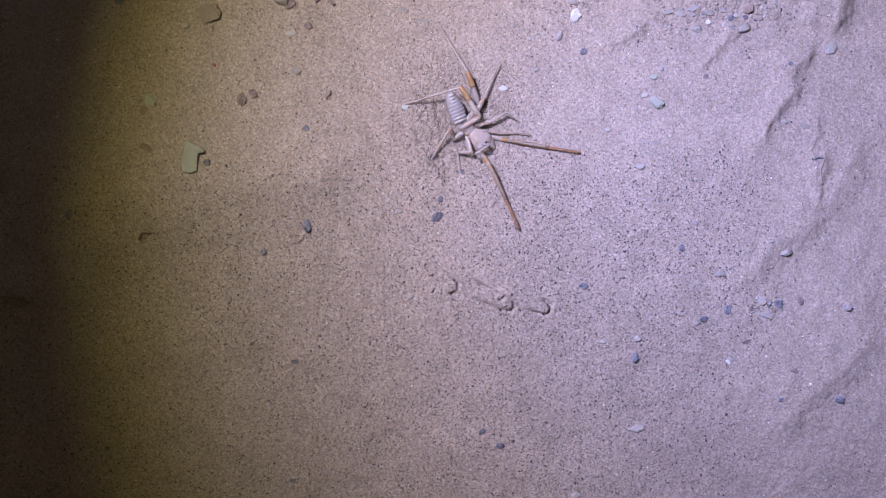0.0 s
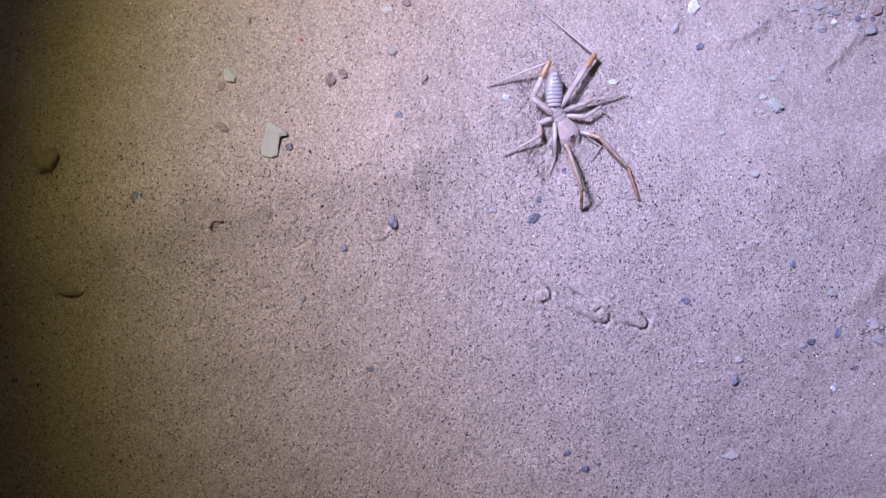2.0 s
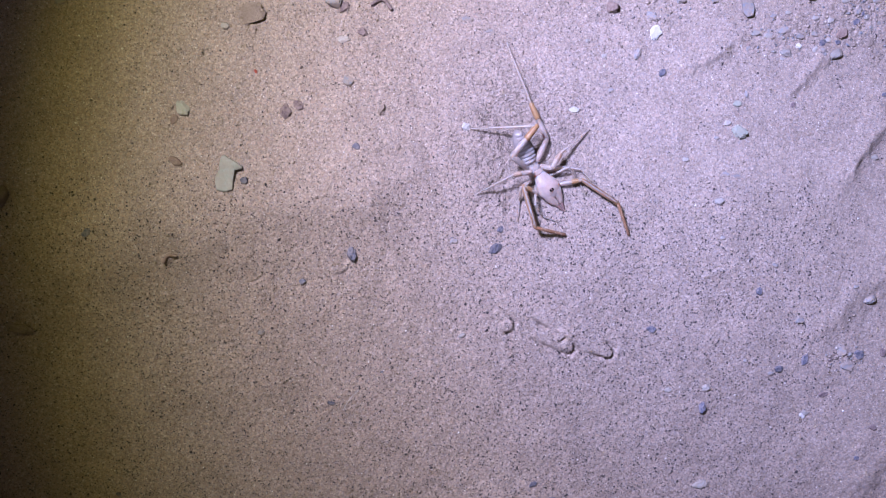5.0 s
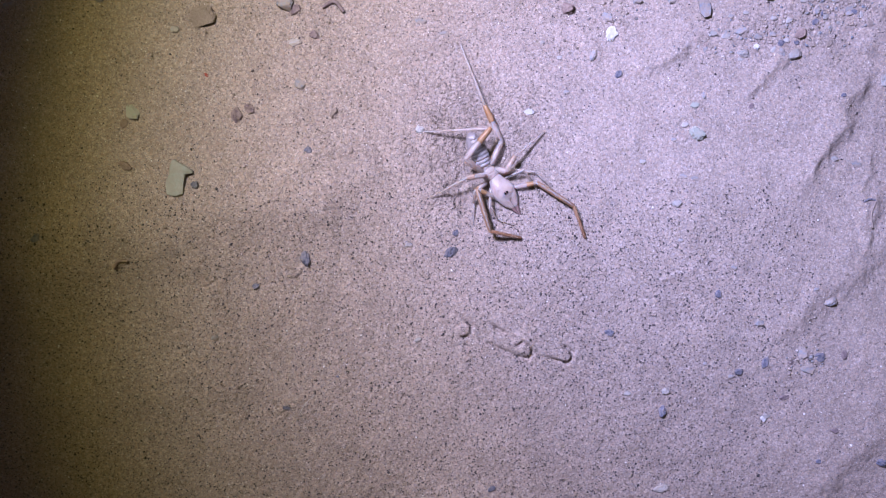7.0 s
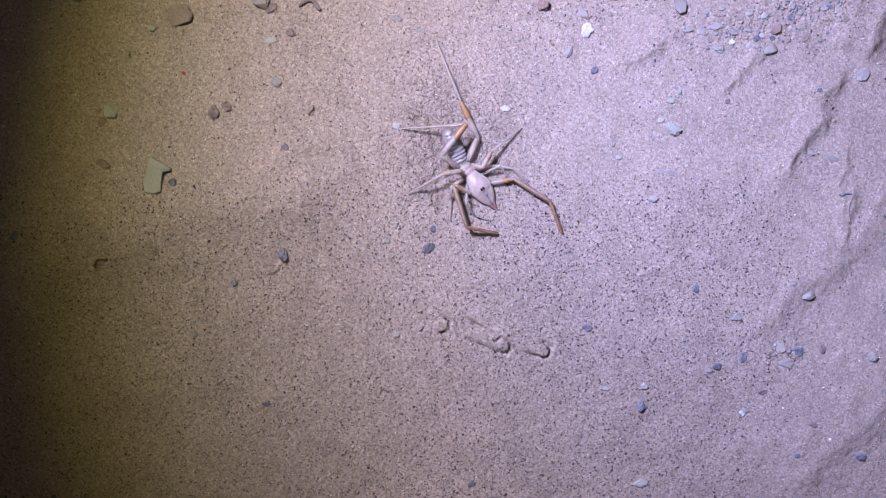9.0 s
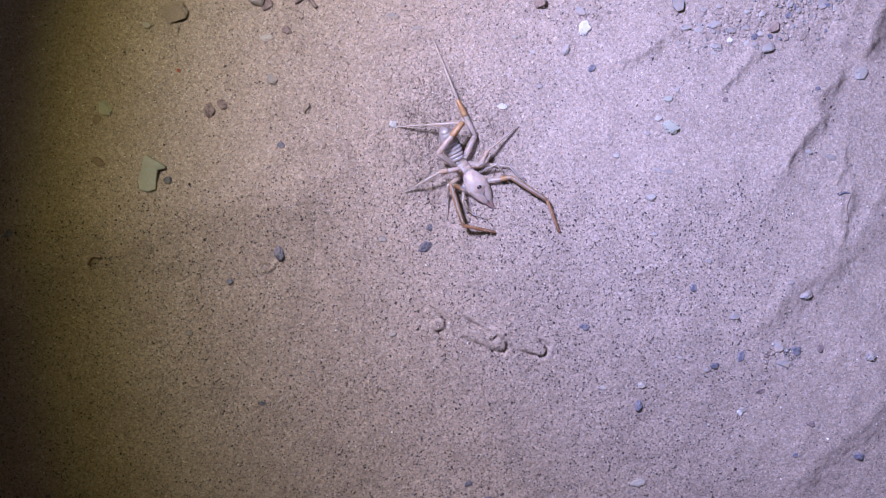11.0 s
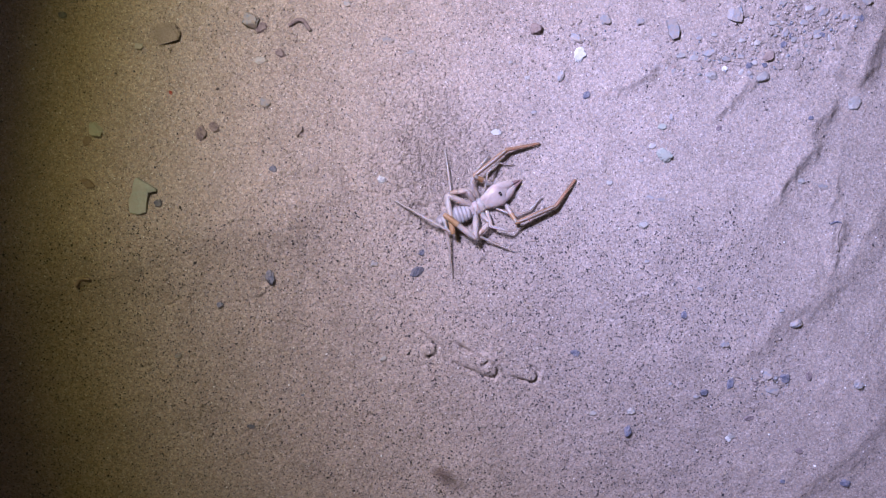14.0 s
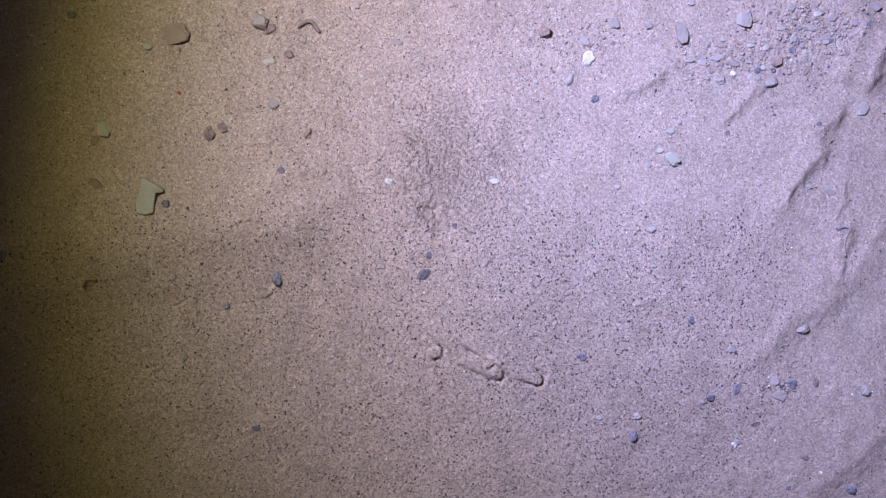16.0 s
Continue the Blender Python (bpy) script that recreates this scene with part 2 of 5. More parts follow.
def scarp(points, height, rise, drop, wobble=1.0):
    """A ridge of drifted sand: it climbs gently and falls off sharply to the right of its run."""
    global FIELD
    pts = [(x * MM, y * MM) for x, y in (settle(*p) for p in points)]
    d, s = along(WX2, WY2, pts)
    d = d + wobble * (0.0012 * smooth_noise(WX, WY, 0.011, 11) + 0.0005 * smooth_noise(WX - 0.3 * WY, WY + 0.3 * WX, 0.0019, 12))
    fade = np.clip(np.minimum(s, 1 - s) * 5, 0, 1) if wobble else 1.0
    FIELD += height * MM * fade * np.where(d < 0, np.exp(d / (rise * MM)), np.exp(-(d / (drop * MM)) ** 2))


def mound(x, y, wide, long, turn, height, tail=0.0):
    """A crumb or lobe under the crust; with a tail it fades out at its back end."""
    global FIELD
    x, y = settle(x, y)
    c, s = math.cos(radians(turn)), math.sin(radians(turn))
    u = ((WX - x * MM) * c + (WY - y * MM) * s) / (long * MM / 2)
    v = (-(WX - x * MM) * s + (WY - y * MM) * c) / (wide * MM / 2)
    r = np.sqrt(u * u + v * v) if not tail else np.maximum(np.abs(v), np.sqrt(np.clip(u, 0, None) ** 4 + v * v))
    bump = np.clip((1.0 - r) / 0.14, 0, 1)
    if tail:
        bump = bump * np.sqrt(np.clip((u + 1.0) / (1 + tail), 0, 1))
    FIELD += height * MM * bump * bump * (3 - 2 * bump)


def crack(points, wide, depth):
    """A thin open crack in the crust, fading at its ends."""
    global FIELD
    d, s = along(WX, WY, [(x * MM, y * MM) for x, y in (settle(*p) for p in points)])
    fade = np.clip(np.minimum(s, 1 - s) * 4 + 0.25, 0, 1) * (0.75 + 0.5 * smooth_noise(WX, WY, 0.0012, 41))
    FIELD -= 1.3 * depth * MM * fade * np.exp(-(d / (wide * MM)) ** 2)


def hollow(x, y, radius, depth, rough):
    """Freshly dug sand: a shallow dent with a rough floor and a thrown rim."""
    global FIELD
    x, y = settle(x, y)
    r = np.hypot(WX2 - x * MM, WY2 - y * MM) / (radius * MM)
    dent = np.exp(-(r ** 2) * 1.2)
    FIELD += -depth * MM * dent + 0.9 * rough * MM * np.exp(-(r / 1.15) ** 4) * (smooth_noise(WX + 0.2 * WY, WY - 0.2 * WX, 0.0008, 21) + 0.4 * smooth_noise(WX - 0.5 * WY, WY + 0.5 * WX, 0.0018, 22))


FIELD -= fall(WX, WY)
# broad swells and ripples
FIELD += 0.0012 * smooth_noise(WX, WY, 0.07, 1) + 0.0005 * smooth_noise(WX, WY, 0.021, 2)
FIELD += 0.00018 * smooth_noise(WX - 0.5 * WY, WY + 0.5 * WX, 0.0105, 7) + 0.00013 * smooth_noise(WX + 0.4 * WY, WY - 0.4 * WX, 0.0052, 5) + 0.00008 * smooth_noise(WX - 0.7 * WY, WY + 0.7 * WX, 0.0021, 6)
# drifted ridges
scarp([(115.7, 5.8), (121.0, 16.9), (127.9, 30.4), (132.3, 40.7)], 1.6, 14, 2.9)
scarp([(104.9, -43.7), (110.7, -30.9), (125.6, -20.4), (135.7, -11.5), (142.0, -3.4), (145.8, 6.3), (152.7, 20.8)], 1.4, 14, 5.2)
scarp([(117.9, -81.5), (126.1, -73.4), (137.7, -64.5), (147.5, -54.7), (161.0, -47.4)], 1.5, 14, 6.0)
scarp([(65.3, 37.7), (73.9, 41.8), (82.4, 46.7), (88.6, 50.7)], 0.95, 7, 1.9, 1.4)
scarp([(98.3, 28.8), (103.6, 39.0), (109.8, 46.1)], 0.95, 8, 2.1, 1.4)
scarp([(136.4, 42.4), (140.2, 50.3), (148.0, 61.5)], 2.6, 9, 4.0)
scarp([(131.4, -8.3), (134.2, 3.7), (135.1, 20.4)], 0.5, 4, 1.2)
scarp([(131.5, -14.6), (134.2, -5.1), (136.5, 1.3), (138.8, 7.6)], 1.0, 4, 1.9)
scarp([(129.8, 43.1), (134.5, 51.2), (140.1, 62.4)], 0.5, 5, 2.4)
# lumpy ground among the gravel
hollow(119, 57, 11, -0.2, 0.22)
hollow(98, 49, 8, -0.1, 0.18)
hollow(117, -42, 6, -0.1, 0.15)
# the lip of the crest
scarp([(-145.6, -24.6), (-118.3, -16.8), (-83.4, -8.0), (-50.4, -0.5), (-18.0, 6.4), (0.0, 11.1)], 3.8, 45, 14)
# dug sand round the spider
hollow(15.5, 23.4, 4, 0.9, 0.2)
hollow(17.9, 5.0, 3.5, 0.9, 0.2)
hollow(20.7, 0.6, 2.6, 0.8, 0.2)
hollow(12.2, 16.5, 5, -0.5, 0.15)
hollow(24.5, 20.1, 8, 1.0, 0.17)
hollow(22.5, 4.2, 7, 0.5, 0.17)
hollow(34.3, 27.0, 9, -0.6, 0.13)
hollow(14.9, 8.6, 8, 0.3, 0.19)
# finger-shaped lobes and crumbs under the crust
mound(20.4, -31.6, 3.4, 4.0, -20, 0.8)
mound(34.5, -34.8, 4.6, 12.8, -32, 0.55, 1.0)
mound(36.1, -33.9, 2.7, 4.6, -30, 0.45, 1.0)
mound(45.7, -38.1, 4.3, 9.5, -18, 0.45, 1.0)
mound(-24.8, -15.8, 2.4, 5.1, 20, 0.35)
mound(-70.3, -23.4, 2.7, 5.1, 20, 0.4)
mound(-68.2, -12.7, 2.1, 4.5, 30, 0.5)
mound(-14.1, 26.0, 1.5, 2.4, 60, 0.4)
mound(-78.0, 30.8, 2.1, 3.6, 0, 0.4)
mound(-60.4, 40.1, 2.1, 2.7, 60, 0.45)
mound(-9.6, 16.3, 1.2, 2.1, 60, 0.3)
mound(77.8, -17.4, 1.5, 6.0, 15, 0.3)
mound(34.2, -5.9, 1.5, 5.1, 50, 0.3)
# cracks in the crust round the lobes
crack([(19.2, -33.8), (21.1, -33.1), (22.1, -31.9), (22.4, -30.3), (21.0, -28.8)], 0.42, 1.3)
crack([(36.2, -39.6), (38.1, -39.9), (39.0, -38.3), (39.0, -36.4)], 0.5, 1.8)
crack([(27.2, -29.4), (29.3, -31.2), (32.9, -33.1), (35.6, -34.2), (36.7, -35.2), (38.7, -36.4)], 0.42, 1.1)
crack([(25.1, -34.3), (31.7, -37.5), (34.6, -38.8), (36.8, -39.7)], 0.42, 1.1)
crack([(34.7, -36.2), (35.8, -35.3), (36.7, -34.7)], 0.36, 1.1)
crack([(41.2, -38.8), (46.0, -40.3), (49.2, -41.3), (50.2, -40.0), (50.3, -38.4), (48.8, -36.8), (47.2, -36.0)], 0.42, 1.2)
crack([(-25.9, -17.3), (-23.6, -16.7), (-22.5, -15.2)], 0.32, 0.7)
crack([(-49.2, -19.6), (-46.7, -18.9), (-44.9, -17.4)], 0.3, 0.5)
crack([(40.6, -15.3), (43.7, -17.6), (47.6, -18.4)], 0.4, 0.5)
# rougher, trodden sand below the crest
ROUGH = np.clip(along(WX, WY, CREST)[0] / 0.02, 0, 1)
FIELD += ROUGH * (0.00009 * smooth_noise(WX + 0.4 * WY, WY - 0.4 * WX, 0.0013, 51) + 0.00005 * smooth_noise(WX - 0.6 * WY, WY + 0.6 * WX, 0.0027, 52))
# the grain itself
FIELD += (1 - 0.45 * np.clip((WX - 0.02) / 0.05, 0, 1)) * (0.00006 * smooth_noise(WX + 0.3 * WY, WY - 0.3 * WX, 0.0010, 8) + 0.00007 * smooth_noise(WX - 0.6 * WY, WY + 0.6 * WX, 0.0006, 9) + 0.00005 * RNG.standard_normal(WX.shape))
H[NEAR] = FIELD
EDGE = np.clip((np.hypot(GX, GY) - 0.25) / 0.2, 0, 1)
H *= 1 - EDGE
H += EDGE * (0.02 * smooth_noise(GX, GY, 0.9, 31) + 0.006 * smooth_noise(GX, GY, 0.16, 32))


def height(x, y):
    """The sand's height at a place."""
    i = min(max(int(np.searchsorted(XS, x)) - 1, 0), len(XS) - 2)
    j = min(max(int(np.searchsorted(YS, y)) - 1, 0), len(YS) - 2)
    return float(H[j:j + 2, i:i + 2].mean())


def sheet(name):
    me = bpy.data.meshes.new(name)
    ny, nx = GX.shape
    co = np.stack([GX, GY, H], -1).reshape(-1, 3).astype(np.float32)
    idx = np.arange(nx * ny).reshape(ny, nx)
    quads = np.stack([idx[:-1, :-1], idx[:-1, 1:], idx[1:, 1:], idx[1:, :-1]], -1).reshape(-1, 4).astype(np.int32)
    me.vertices.add(len(co))
    me.vertices.foreach_set("co", co.ravel())
    me.loops.add(quads.size)
    me.loops.foreach_set("vertex_index", quads.ravel())
    me.polygons.add(len(quads))
    me.polygons.foreach_set("loop_start", np.arange(0, quads.size, 4, dtype=np.int32))
    me.update(calc_edges=True)
    me.validate()
    me.shade_smooth()
    me.materials.append(SAND)
    return new(name, me)


tagged(sheet("ground"), "pinkish-tan desert sand with fine ripples and dug patches", "sand", kind="structure")


def scatter(name, count, box, size, mat, spread=None):
    """Many loose grains lying on the sand, one mesh."""
    x0, x1, y0, y1 = box
    rng = np.random.default_rng(len(name) + count)
    if spread is None:
        px, py = rng.uniform(x0, x1, count), rng.uniform(y0, y1, count)
    else:
        px = rng.normal((x0 + x1) / 2, (x1 - x0) / 2 * spread, count)
        py = rng.normal((y0 + y1) / 2, (y1 - y0) / 2 * spread, count)
    i = np.clip(np.searchsorted(XS, px) - 1, 0, len(XS) - 2)
    j = np.clip(np.searchsorted(YS, py) - 1, 0, len(YS) - 2)
    pz = H[j, i]
    s = size[0] * np.minimum(np.exp(rng.normal(0, size[1], count)), 2.1) * MM / 2
    base = np.array([(1, 0, 0), (0, 1, 0), (-1, 0, 0), (0, -1, 0), (0, 0, 1), (0, 0, -1)], float)
    v = base[None] * rng.uniform(0.6, 1.25, (count, 6, 1)) + rng.normal(0, 0.12, (count, 6, 3))
    a = rng.uniform(0, 2 * np.pi, count)
    c, d = np.cos(a)[:, None], np.sin(a)[:, None]
    stretch = rng.uniform(0.8, 1.5, count)[:, None]
    vx, vy = v[..., 0] * stretch, v[..., 1]
    v = np.stack([c * vx - d * vy, d * vx + c * vy, v[..., 2] * 0.8], -1) * s[:, None, None]
    v += np.stack([px, py, pz + s * 0.25], -1)[:, None]
    tri = np.array([(0, 1, 4), (1, 2, 4), (2, 3, 4), (3, 0, 4), (1, 0, 5), (2, 1, 5), (3, 2, 5), (0, 3, 5)])
    f = (tri[None] + 6 * np.arange(count)[:, None, None]).reshape(-1).astype(np.int32)
    me = bpy.data.meshes.new(name)
    me.vertices.add(count * 6)
    me.vertices.foreach_set("co", v.reshape(-1).astype(np.float32))
    me.loops.add(len(f))
    me.loops.foreach_set("vertex_index", f)
    me.polygons.add(len(f) // 3)
    me.polygons.foreach_set("loop_start", np.arange(0, len(f), 3, dtype=np.int32))
    me.update(calc_edges=True)
    me.validate()
    me.materials.append(mat)
    return new(name, me)


VIEW = (-0.15, 0.175, -0.115, 0.105)
tagged(scatter("sand_grains", 42000, VIEW, (0.235, 0.35), GRAINS), "loose tan and white sand grains on the ground", "sand grains", kind="stuff")
tagged(scatter("dark_grains", 10000, VIEW, (0.205, 0.38), DARK_GRAINS), "scattered dark mineral grains on the sand", "sand grains", kind="stuff")
tagged(scatter("dark_grains", 24000, (-0.15, 0.10, -0.115, 0.0), (0.235, 0.4), DARK_GRAINS), "coarser dark mineral grains on the lower sand", "sand grains", kind="stuff")
tagged(scatter("sand_grains", 85000, (-0.15, 0.055, -0.115, 0.105), (0.235, 0.35), GRAINS), "loose tan and white sand grains on the ground", "sand grains", kind="stuff")
tagged(scatter("dark_grains", 11000, (-0.15, 0.06, -0.115, 0.105), (0.205, 0.38), DARK_GRAINS), "scattered dark mineral grains on the sand", "sand grains", kind="stuff")
tagged(scatter("dark_grains", 14000, (-0.15, 0.11, -0.115, 0.008), (0.35, 0.32), BLACK_GRAINS), "coarser dark mineral grains on the lower sand", "sand grains", kind="stuff")
tagged(scatter("dark_grains", 4500, (0.0, 0.12, -0.10, 0.004), (0.33, 0.32), BLACK_GRAINS), "coarser dark mineral grains on the lower sand", "sand grains", kind="stuff")
tagged(scatter("dark_grains", 5000, VIEW, (0.32, 0.32), BLACK_GRAINS), "scattered dark mineral grains on the sand", "sand grains", kind="stuff")
tagged(scatter("pale_grit", 5500, VIEW, (0.33, 0.35), PALE_GRIT), "pale glinting grit scattered on the sand", "grit", kind="stuff")
tagged(scatter("coarse_grains", 5000, VIEW, (0.42, 0.38), GRAINS), "coarser tan and pale grit lying on the sand", "grit", kind="stuff")
GRAVEL = grain_material("fine_gravel", [(0.0, (0.15, 0.165, 0.19)), (0.08, (0.21, 0.205, 0.20)), (0.2, (0.255, 0.208, 0.175)), (0.55, (0.30, 0.245, 0.206)), (0.93, (0.38, 0.335, 0.30))])
DUG = grain_material("dug_sand", [(0.0, (0.13, 0.10, 0.085)), (0.1, (0.22, 0.175, 0.145)), (0.5, (0.265, 0.213, 0.177)), (0.85, (0.32, 0.265, 0.225))])
tagged(scatter("dug_grains", 8000, (0.0063, 0.0393, 0.0003, 0.0363), (0.32, 0.35), DUG, 0.55), "freshly dug loose grains scattered over the sand", "sand grains", kind="stuff")
tagged(scatter("gravel", 700, (0.1054, 0.1385, 0.0468, 0.0679), (0.52, 0.5), GRAVEL, 0.5), "fine blue-grey and pale gravel spilled on the sand", "gravel", kind="stuff")
tagged(scatter("gravel", 240, (0.0829, 0.1160, 0.0420, 0.0556), (0.5, 0.5), GRAVEL, 0.5), "fine blue-grey and pale gravel spilled on the sand", "gravel", kind="stuff")
tagged(scatter("gravel", 90, (0.1083, 0.1264, -0.0467, -0.0376), (0.6, 0.45), GRAVEL, 0.5), "fine blue-grey and pale gravel spilled on the sand", "gravel", kind="stuff")
tagged(scatter("gravel", 60, (0.0538, 0.0718, 0.0489, 0.0610), (0.6, 0.45), GRAVEL, 0.5), "fine blue-grey and pale gravel spilled on the sand", "gravel", kind="stuff")

# ---- pebbles ----
LABELS = {
    "slate": "blue-grey slate pebble half sunk in the sand",
    "dark": "small dark charcoal pebble lying on sand",
    "pale": "pale grey worn pebble on the sand",
    "green": "flat greenish-grey stone chip on the sand",
    "milky": "milky pale worn pebble lying on the sand",
    "quartz": "bright white quartz pebble on the sand",
    "brown": "reddish-brown rounded pebble on the sand",
    "sand": "sand-crusted tan crumb of earth",
    "red": "tiny red mineral fleck on the sand",
    "maroon": "dull maroon stone fragment in the sand",
}
PEBBLES = 0


def pebble(kind, x, y, wide, long, turn=0, angular=0.45, tall=0.6, name="pebble", sunk=0.44):
    """One stone: a noisy ellipsoid, cut by flat facets where it is angular. Millimetres."""
    global PEBBLES
    PEBBLES += 1
    rng = random.Random(PEBBLES * 17 + 3)
    x, y = settle(x, y)
    bm = bmesh.new()
    bmesh.ops.create_icosphere(bm, subdivisions=4 if long > 2.4 else 3, radius=0.5)
    shift = Vector((rng.uniform(-50, 50), rng.uniform(-50, 50), rng.uniform(-50, 50)))
    cuts = []
    for k in range(int(3 + 9 * angular)):
        n = Vector((rng.gauss(0, 1), rng.gauss(0, 1), rng.gauss(0, 0.7))).normalized()
        cuts.append((n, 0.5 - rng.uniform(0.04, 0.08 + 0.12 * angular)))
    if angular > 0.3:
        cuts.append((Vector((rng.uniform(-0.15, 0.15), rng.uniform(-0.15, 0.15), 1)).normalized(), 0.32))
    for v in bm.verts:
        p = v.co * (1 + 0.34 * noise.noise(v.co * 2.6 + shift) + 0.26 * noise.noise(v.co * 6.5 + shift) + 0.16 * noise.noise(v.co * 15 + shift))
        for n, d in cuts:
            over = p.dot(n) - d
            if over > 0:
                p -= n * over * 0.92
        v.co = p
    tz = min(wide, long) * tall * 1.25
    for v in bm.verts:
        v.co = Vector((v.co.x * long, v.co.y * wide, v.co.z * tz)) * MM
    for f in bm.faces:
        f.smooth = angular < 0.3
    me = bpy.data.meshes.new(name)
    bm.to_mesh(me)
    bm.free()
    me.materials.append(STONES[kind])
    ob = new(name, me)
    z = height(x * MM, y * MM)
    ob.matrix_basis = pose(x * MM, y * MM, z + tz * MM * (0.5 - sunk), rng.uniform(-8, 8), rng.uniform(-8, 8), turn)
    return tagged(ob, LABELS[kind], "pebble" if kind != "sand" else "crumb", "pebbles on the sand")


pebble("dark", -49.1, 7.3, 1.95, 2.26)
pebble("sand", -47.2, 50.5, 5.71, 6.62, 30, 0.5, 0.5, sunk=0.5)
pebble("slate", -26.2, 53.9, 4.21, 5.11, -20, 0.7, 0.8)
pebble("maroon", -23.9, 52.6, 2.41, 3.61, 50, 0.4, 0.5)
pebble("maroon", -19.0, 46.3, 2.26, 2.59)
pebble("slate", -22.8, 33.2, 2.56, 3.16, -50, 0.45, 0.6)
pebble("maroon", -38.8, 25.3, 3.01, 3.61, 60, 0.3, 0.4, sunk=0.45)
pebble("maroon", -35.5, 27.0, 2.41, 3.31, -50, 0.3, 0.4, sunk=0.45)
pebble("green", -64.8, 25.5, 3.31, 4.21, -60, 0.4, 0.4)
pebble("brown", -66.9, 22.9, 1.80, 2.71, 60, 0.45, 0.6)
pebble("brown", -66.4, 12.1, 2.11, 3.91, -30, 0.2, 0.6)
pebble("dark", -20.6, 16.5, 1.80, 2.11)
pebble("sand", -14.1, 26.3, 1.35, 2.71, 60, 0.45, 0.6)
pebble("sand", -9.8, 16.3, 1.05, 1.95, 60, 0.45, 0.6)
pebble("dark", 24.8, 2.9, 1.20, 1.50)
pebble("dark", 18.0, -5.2, 1.50, 1.95, 40, 0.45, 0.6)
pebble("dark", 16.7, -10.3, 2.56, 3.61, 40, 0.3, 0.4, sunk=0.4)
pebble("slate", 5.4, -8.2, 1.65, 2.11)
pebble("dark", -21.7, -11.7, 2.56, 4.36, 95, 0.2, 0.6)
pebble("dark", -34.6, -19.0, 1.65, 2.11)
pebble("slate", -45.4, -32.5, 1.65, 1.95)
pebble("dark", -26.8, -51.9, 1.05, 1.65, 20, 0.45, 0.6)
pebble("quartz", -79.5, 40.5, 0.60, 0.75)
pebble("dark", -72.3, 54.0, 1.95, 2.26)
pebble("pale", -54.0, 46.8, 1.95, 2.26)
pebble("slate", -2.0, 59.8, 1.65, 1.95)
pebble("slate", 8.6, 50.9, 1.50, 3.61, -15, 0.3, 0.3, sunk=0.45)
pebble("slate", 14.6, 47.7, 1.20, 3.01, 0, 0.3, 0.3, sunk=0.45)
pebble("pale", -24.3, 44.0, 1.80, 3.91, 10, 0.2, 0.2, sunk=0.45)
pebble("quartz", 60.2, 48.6, 3.01, 4.21, 80, 0.5, 0.6)
pebble("brown", 48.3, 55.0, 3.01, 3.76, -20, 0.2, 0.8)
pebble("slate", 55.1, 42.5, 1.95, 2.86, 60, 0.3, 0.6)
pebble("dark", 62.2, 37.6, 1.65, 2.41, 60, 0.4, 0.6)
pebble("green", 84.1, 21.8, 3.31, 3.91, -20, 0.5, 0.8)
pebble("pale", 80.7, 24.2, 1.65, 2.11)
pebble("green", 83.5, 29.5, 1.80, 2.41)
pebble("slate", 86.0, 32.3, 1.20, 1.80, 80, 0.45, 0.6)
pebble("pale", 78.4, 2.8, 2.11, 2.56)
pebble("slate", 77.6, 20.1, 1.20, 1.65)
pebble("pale", 68.8, 14.1, 1.50, 1.95)
pebble("dark", 91.2, -22.3, 1.80, 2.41, 70, 0.45, 0.6)
pebble("slate", 124.5, -24.9, 2.26, 3.91, 25, 0.2, 0.7)
pebble("dark", 60.6, -32.7, 1.65, 3.01, -5, 0.3, 0.4)
pebble("dark", 76.4, -55.3, 2.26, 3.61, 80, 0.2, 0.6)
pebble("quartz", 106.3, -58.0, 1.80, 2.71, 80, 0.45, 0.6)
pebble("dark", 98.3, -44.5, 1.95, 2.56)
pebble("dark", 105.7, -42.1, 1.9, 3.6, 75, 0.4, 0.6)
pebble("slate", 118.6, -44.1, 2.6, 5.0, -5, 0.5, 0.35, sunk=0.5)
pebble("slate", 116.4, -39.4, 2.8, 4.8, -40, 0.5, 0.3, sunk=0.5)
pebble("dark", 122.2, -40.7, 2.26, 3.31, -30, 0.5, 0.45, sunk=0.5)
pebble("maroon", 129.3, -40.1, 1.65, 2.71, 100, 0.45, 0.6)
pebble("slate", 143.8, -42.6, 2.71, 3.31, 0, 0.3, 0.6)
pebble("dark", 141.5, -71.7, 2.26, 3.31, -20, 0.3, 0.6)
pebble("maroon", 111.9, -52.2, 1.35, 3.61, 5, 0.3, 0.4)
pebble("maroon", 126.6, -61.8, 1.65, 2.26)
pebble("dark", 122.0, -70.5, 1.35, 1.65)
pebble("pale", 77.2, -49.6, 1.95, 2.56, 0, 0.2, 0.4, sunk=0.4)
pebble("slate", 103.5, 60.7, 4.21, 4.96, 20, 0.5, 0.6)
pebble("pale", 139.6, 37.5, 3.61, 4.21, 0, 0.4, 0.4, sunk=0.47)
pebble("pale", 111.5, 43.7, 2.71, 4.06, 30, 0.4, 0.8)
pebble("brown", 113.6, 49.6, 2.56, 4.06, 35, 0.4, 0.8)
pebble("pale", 97.4, 43.7, 2.26, 3.91, -15, 0.3, 0.6)
pebble("slate", 107.8, 44.3, 1.50, 2.71, 110, 0.3, 0.6)
pebble("slate", 96.4, 49.9, 2.11, 3.91, 10, 0.4, 0.6)
pebble("slate", 118.0, 55.9, 1.95, 2.41, 50, 0.45, 0.6)
pebble("slate", 76.8, 57.8, 2.11, 2.71)
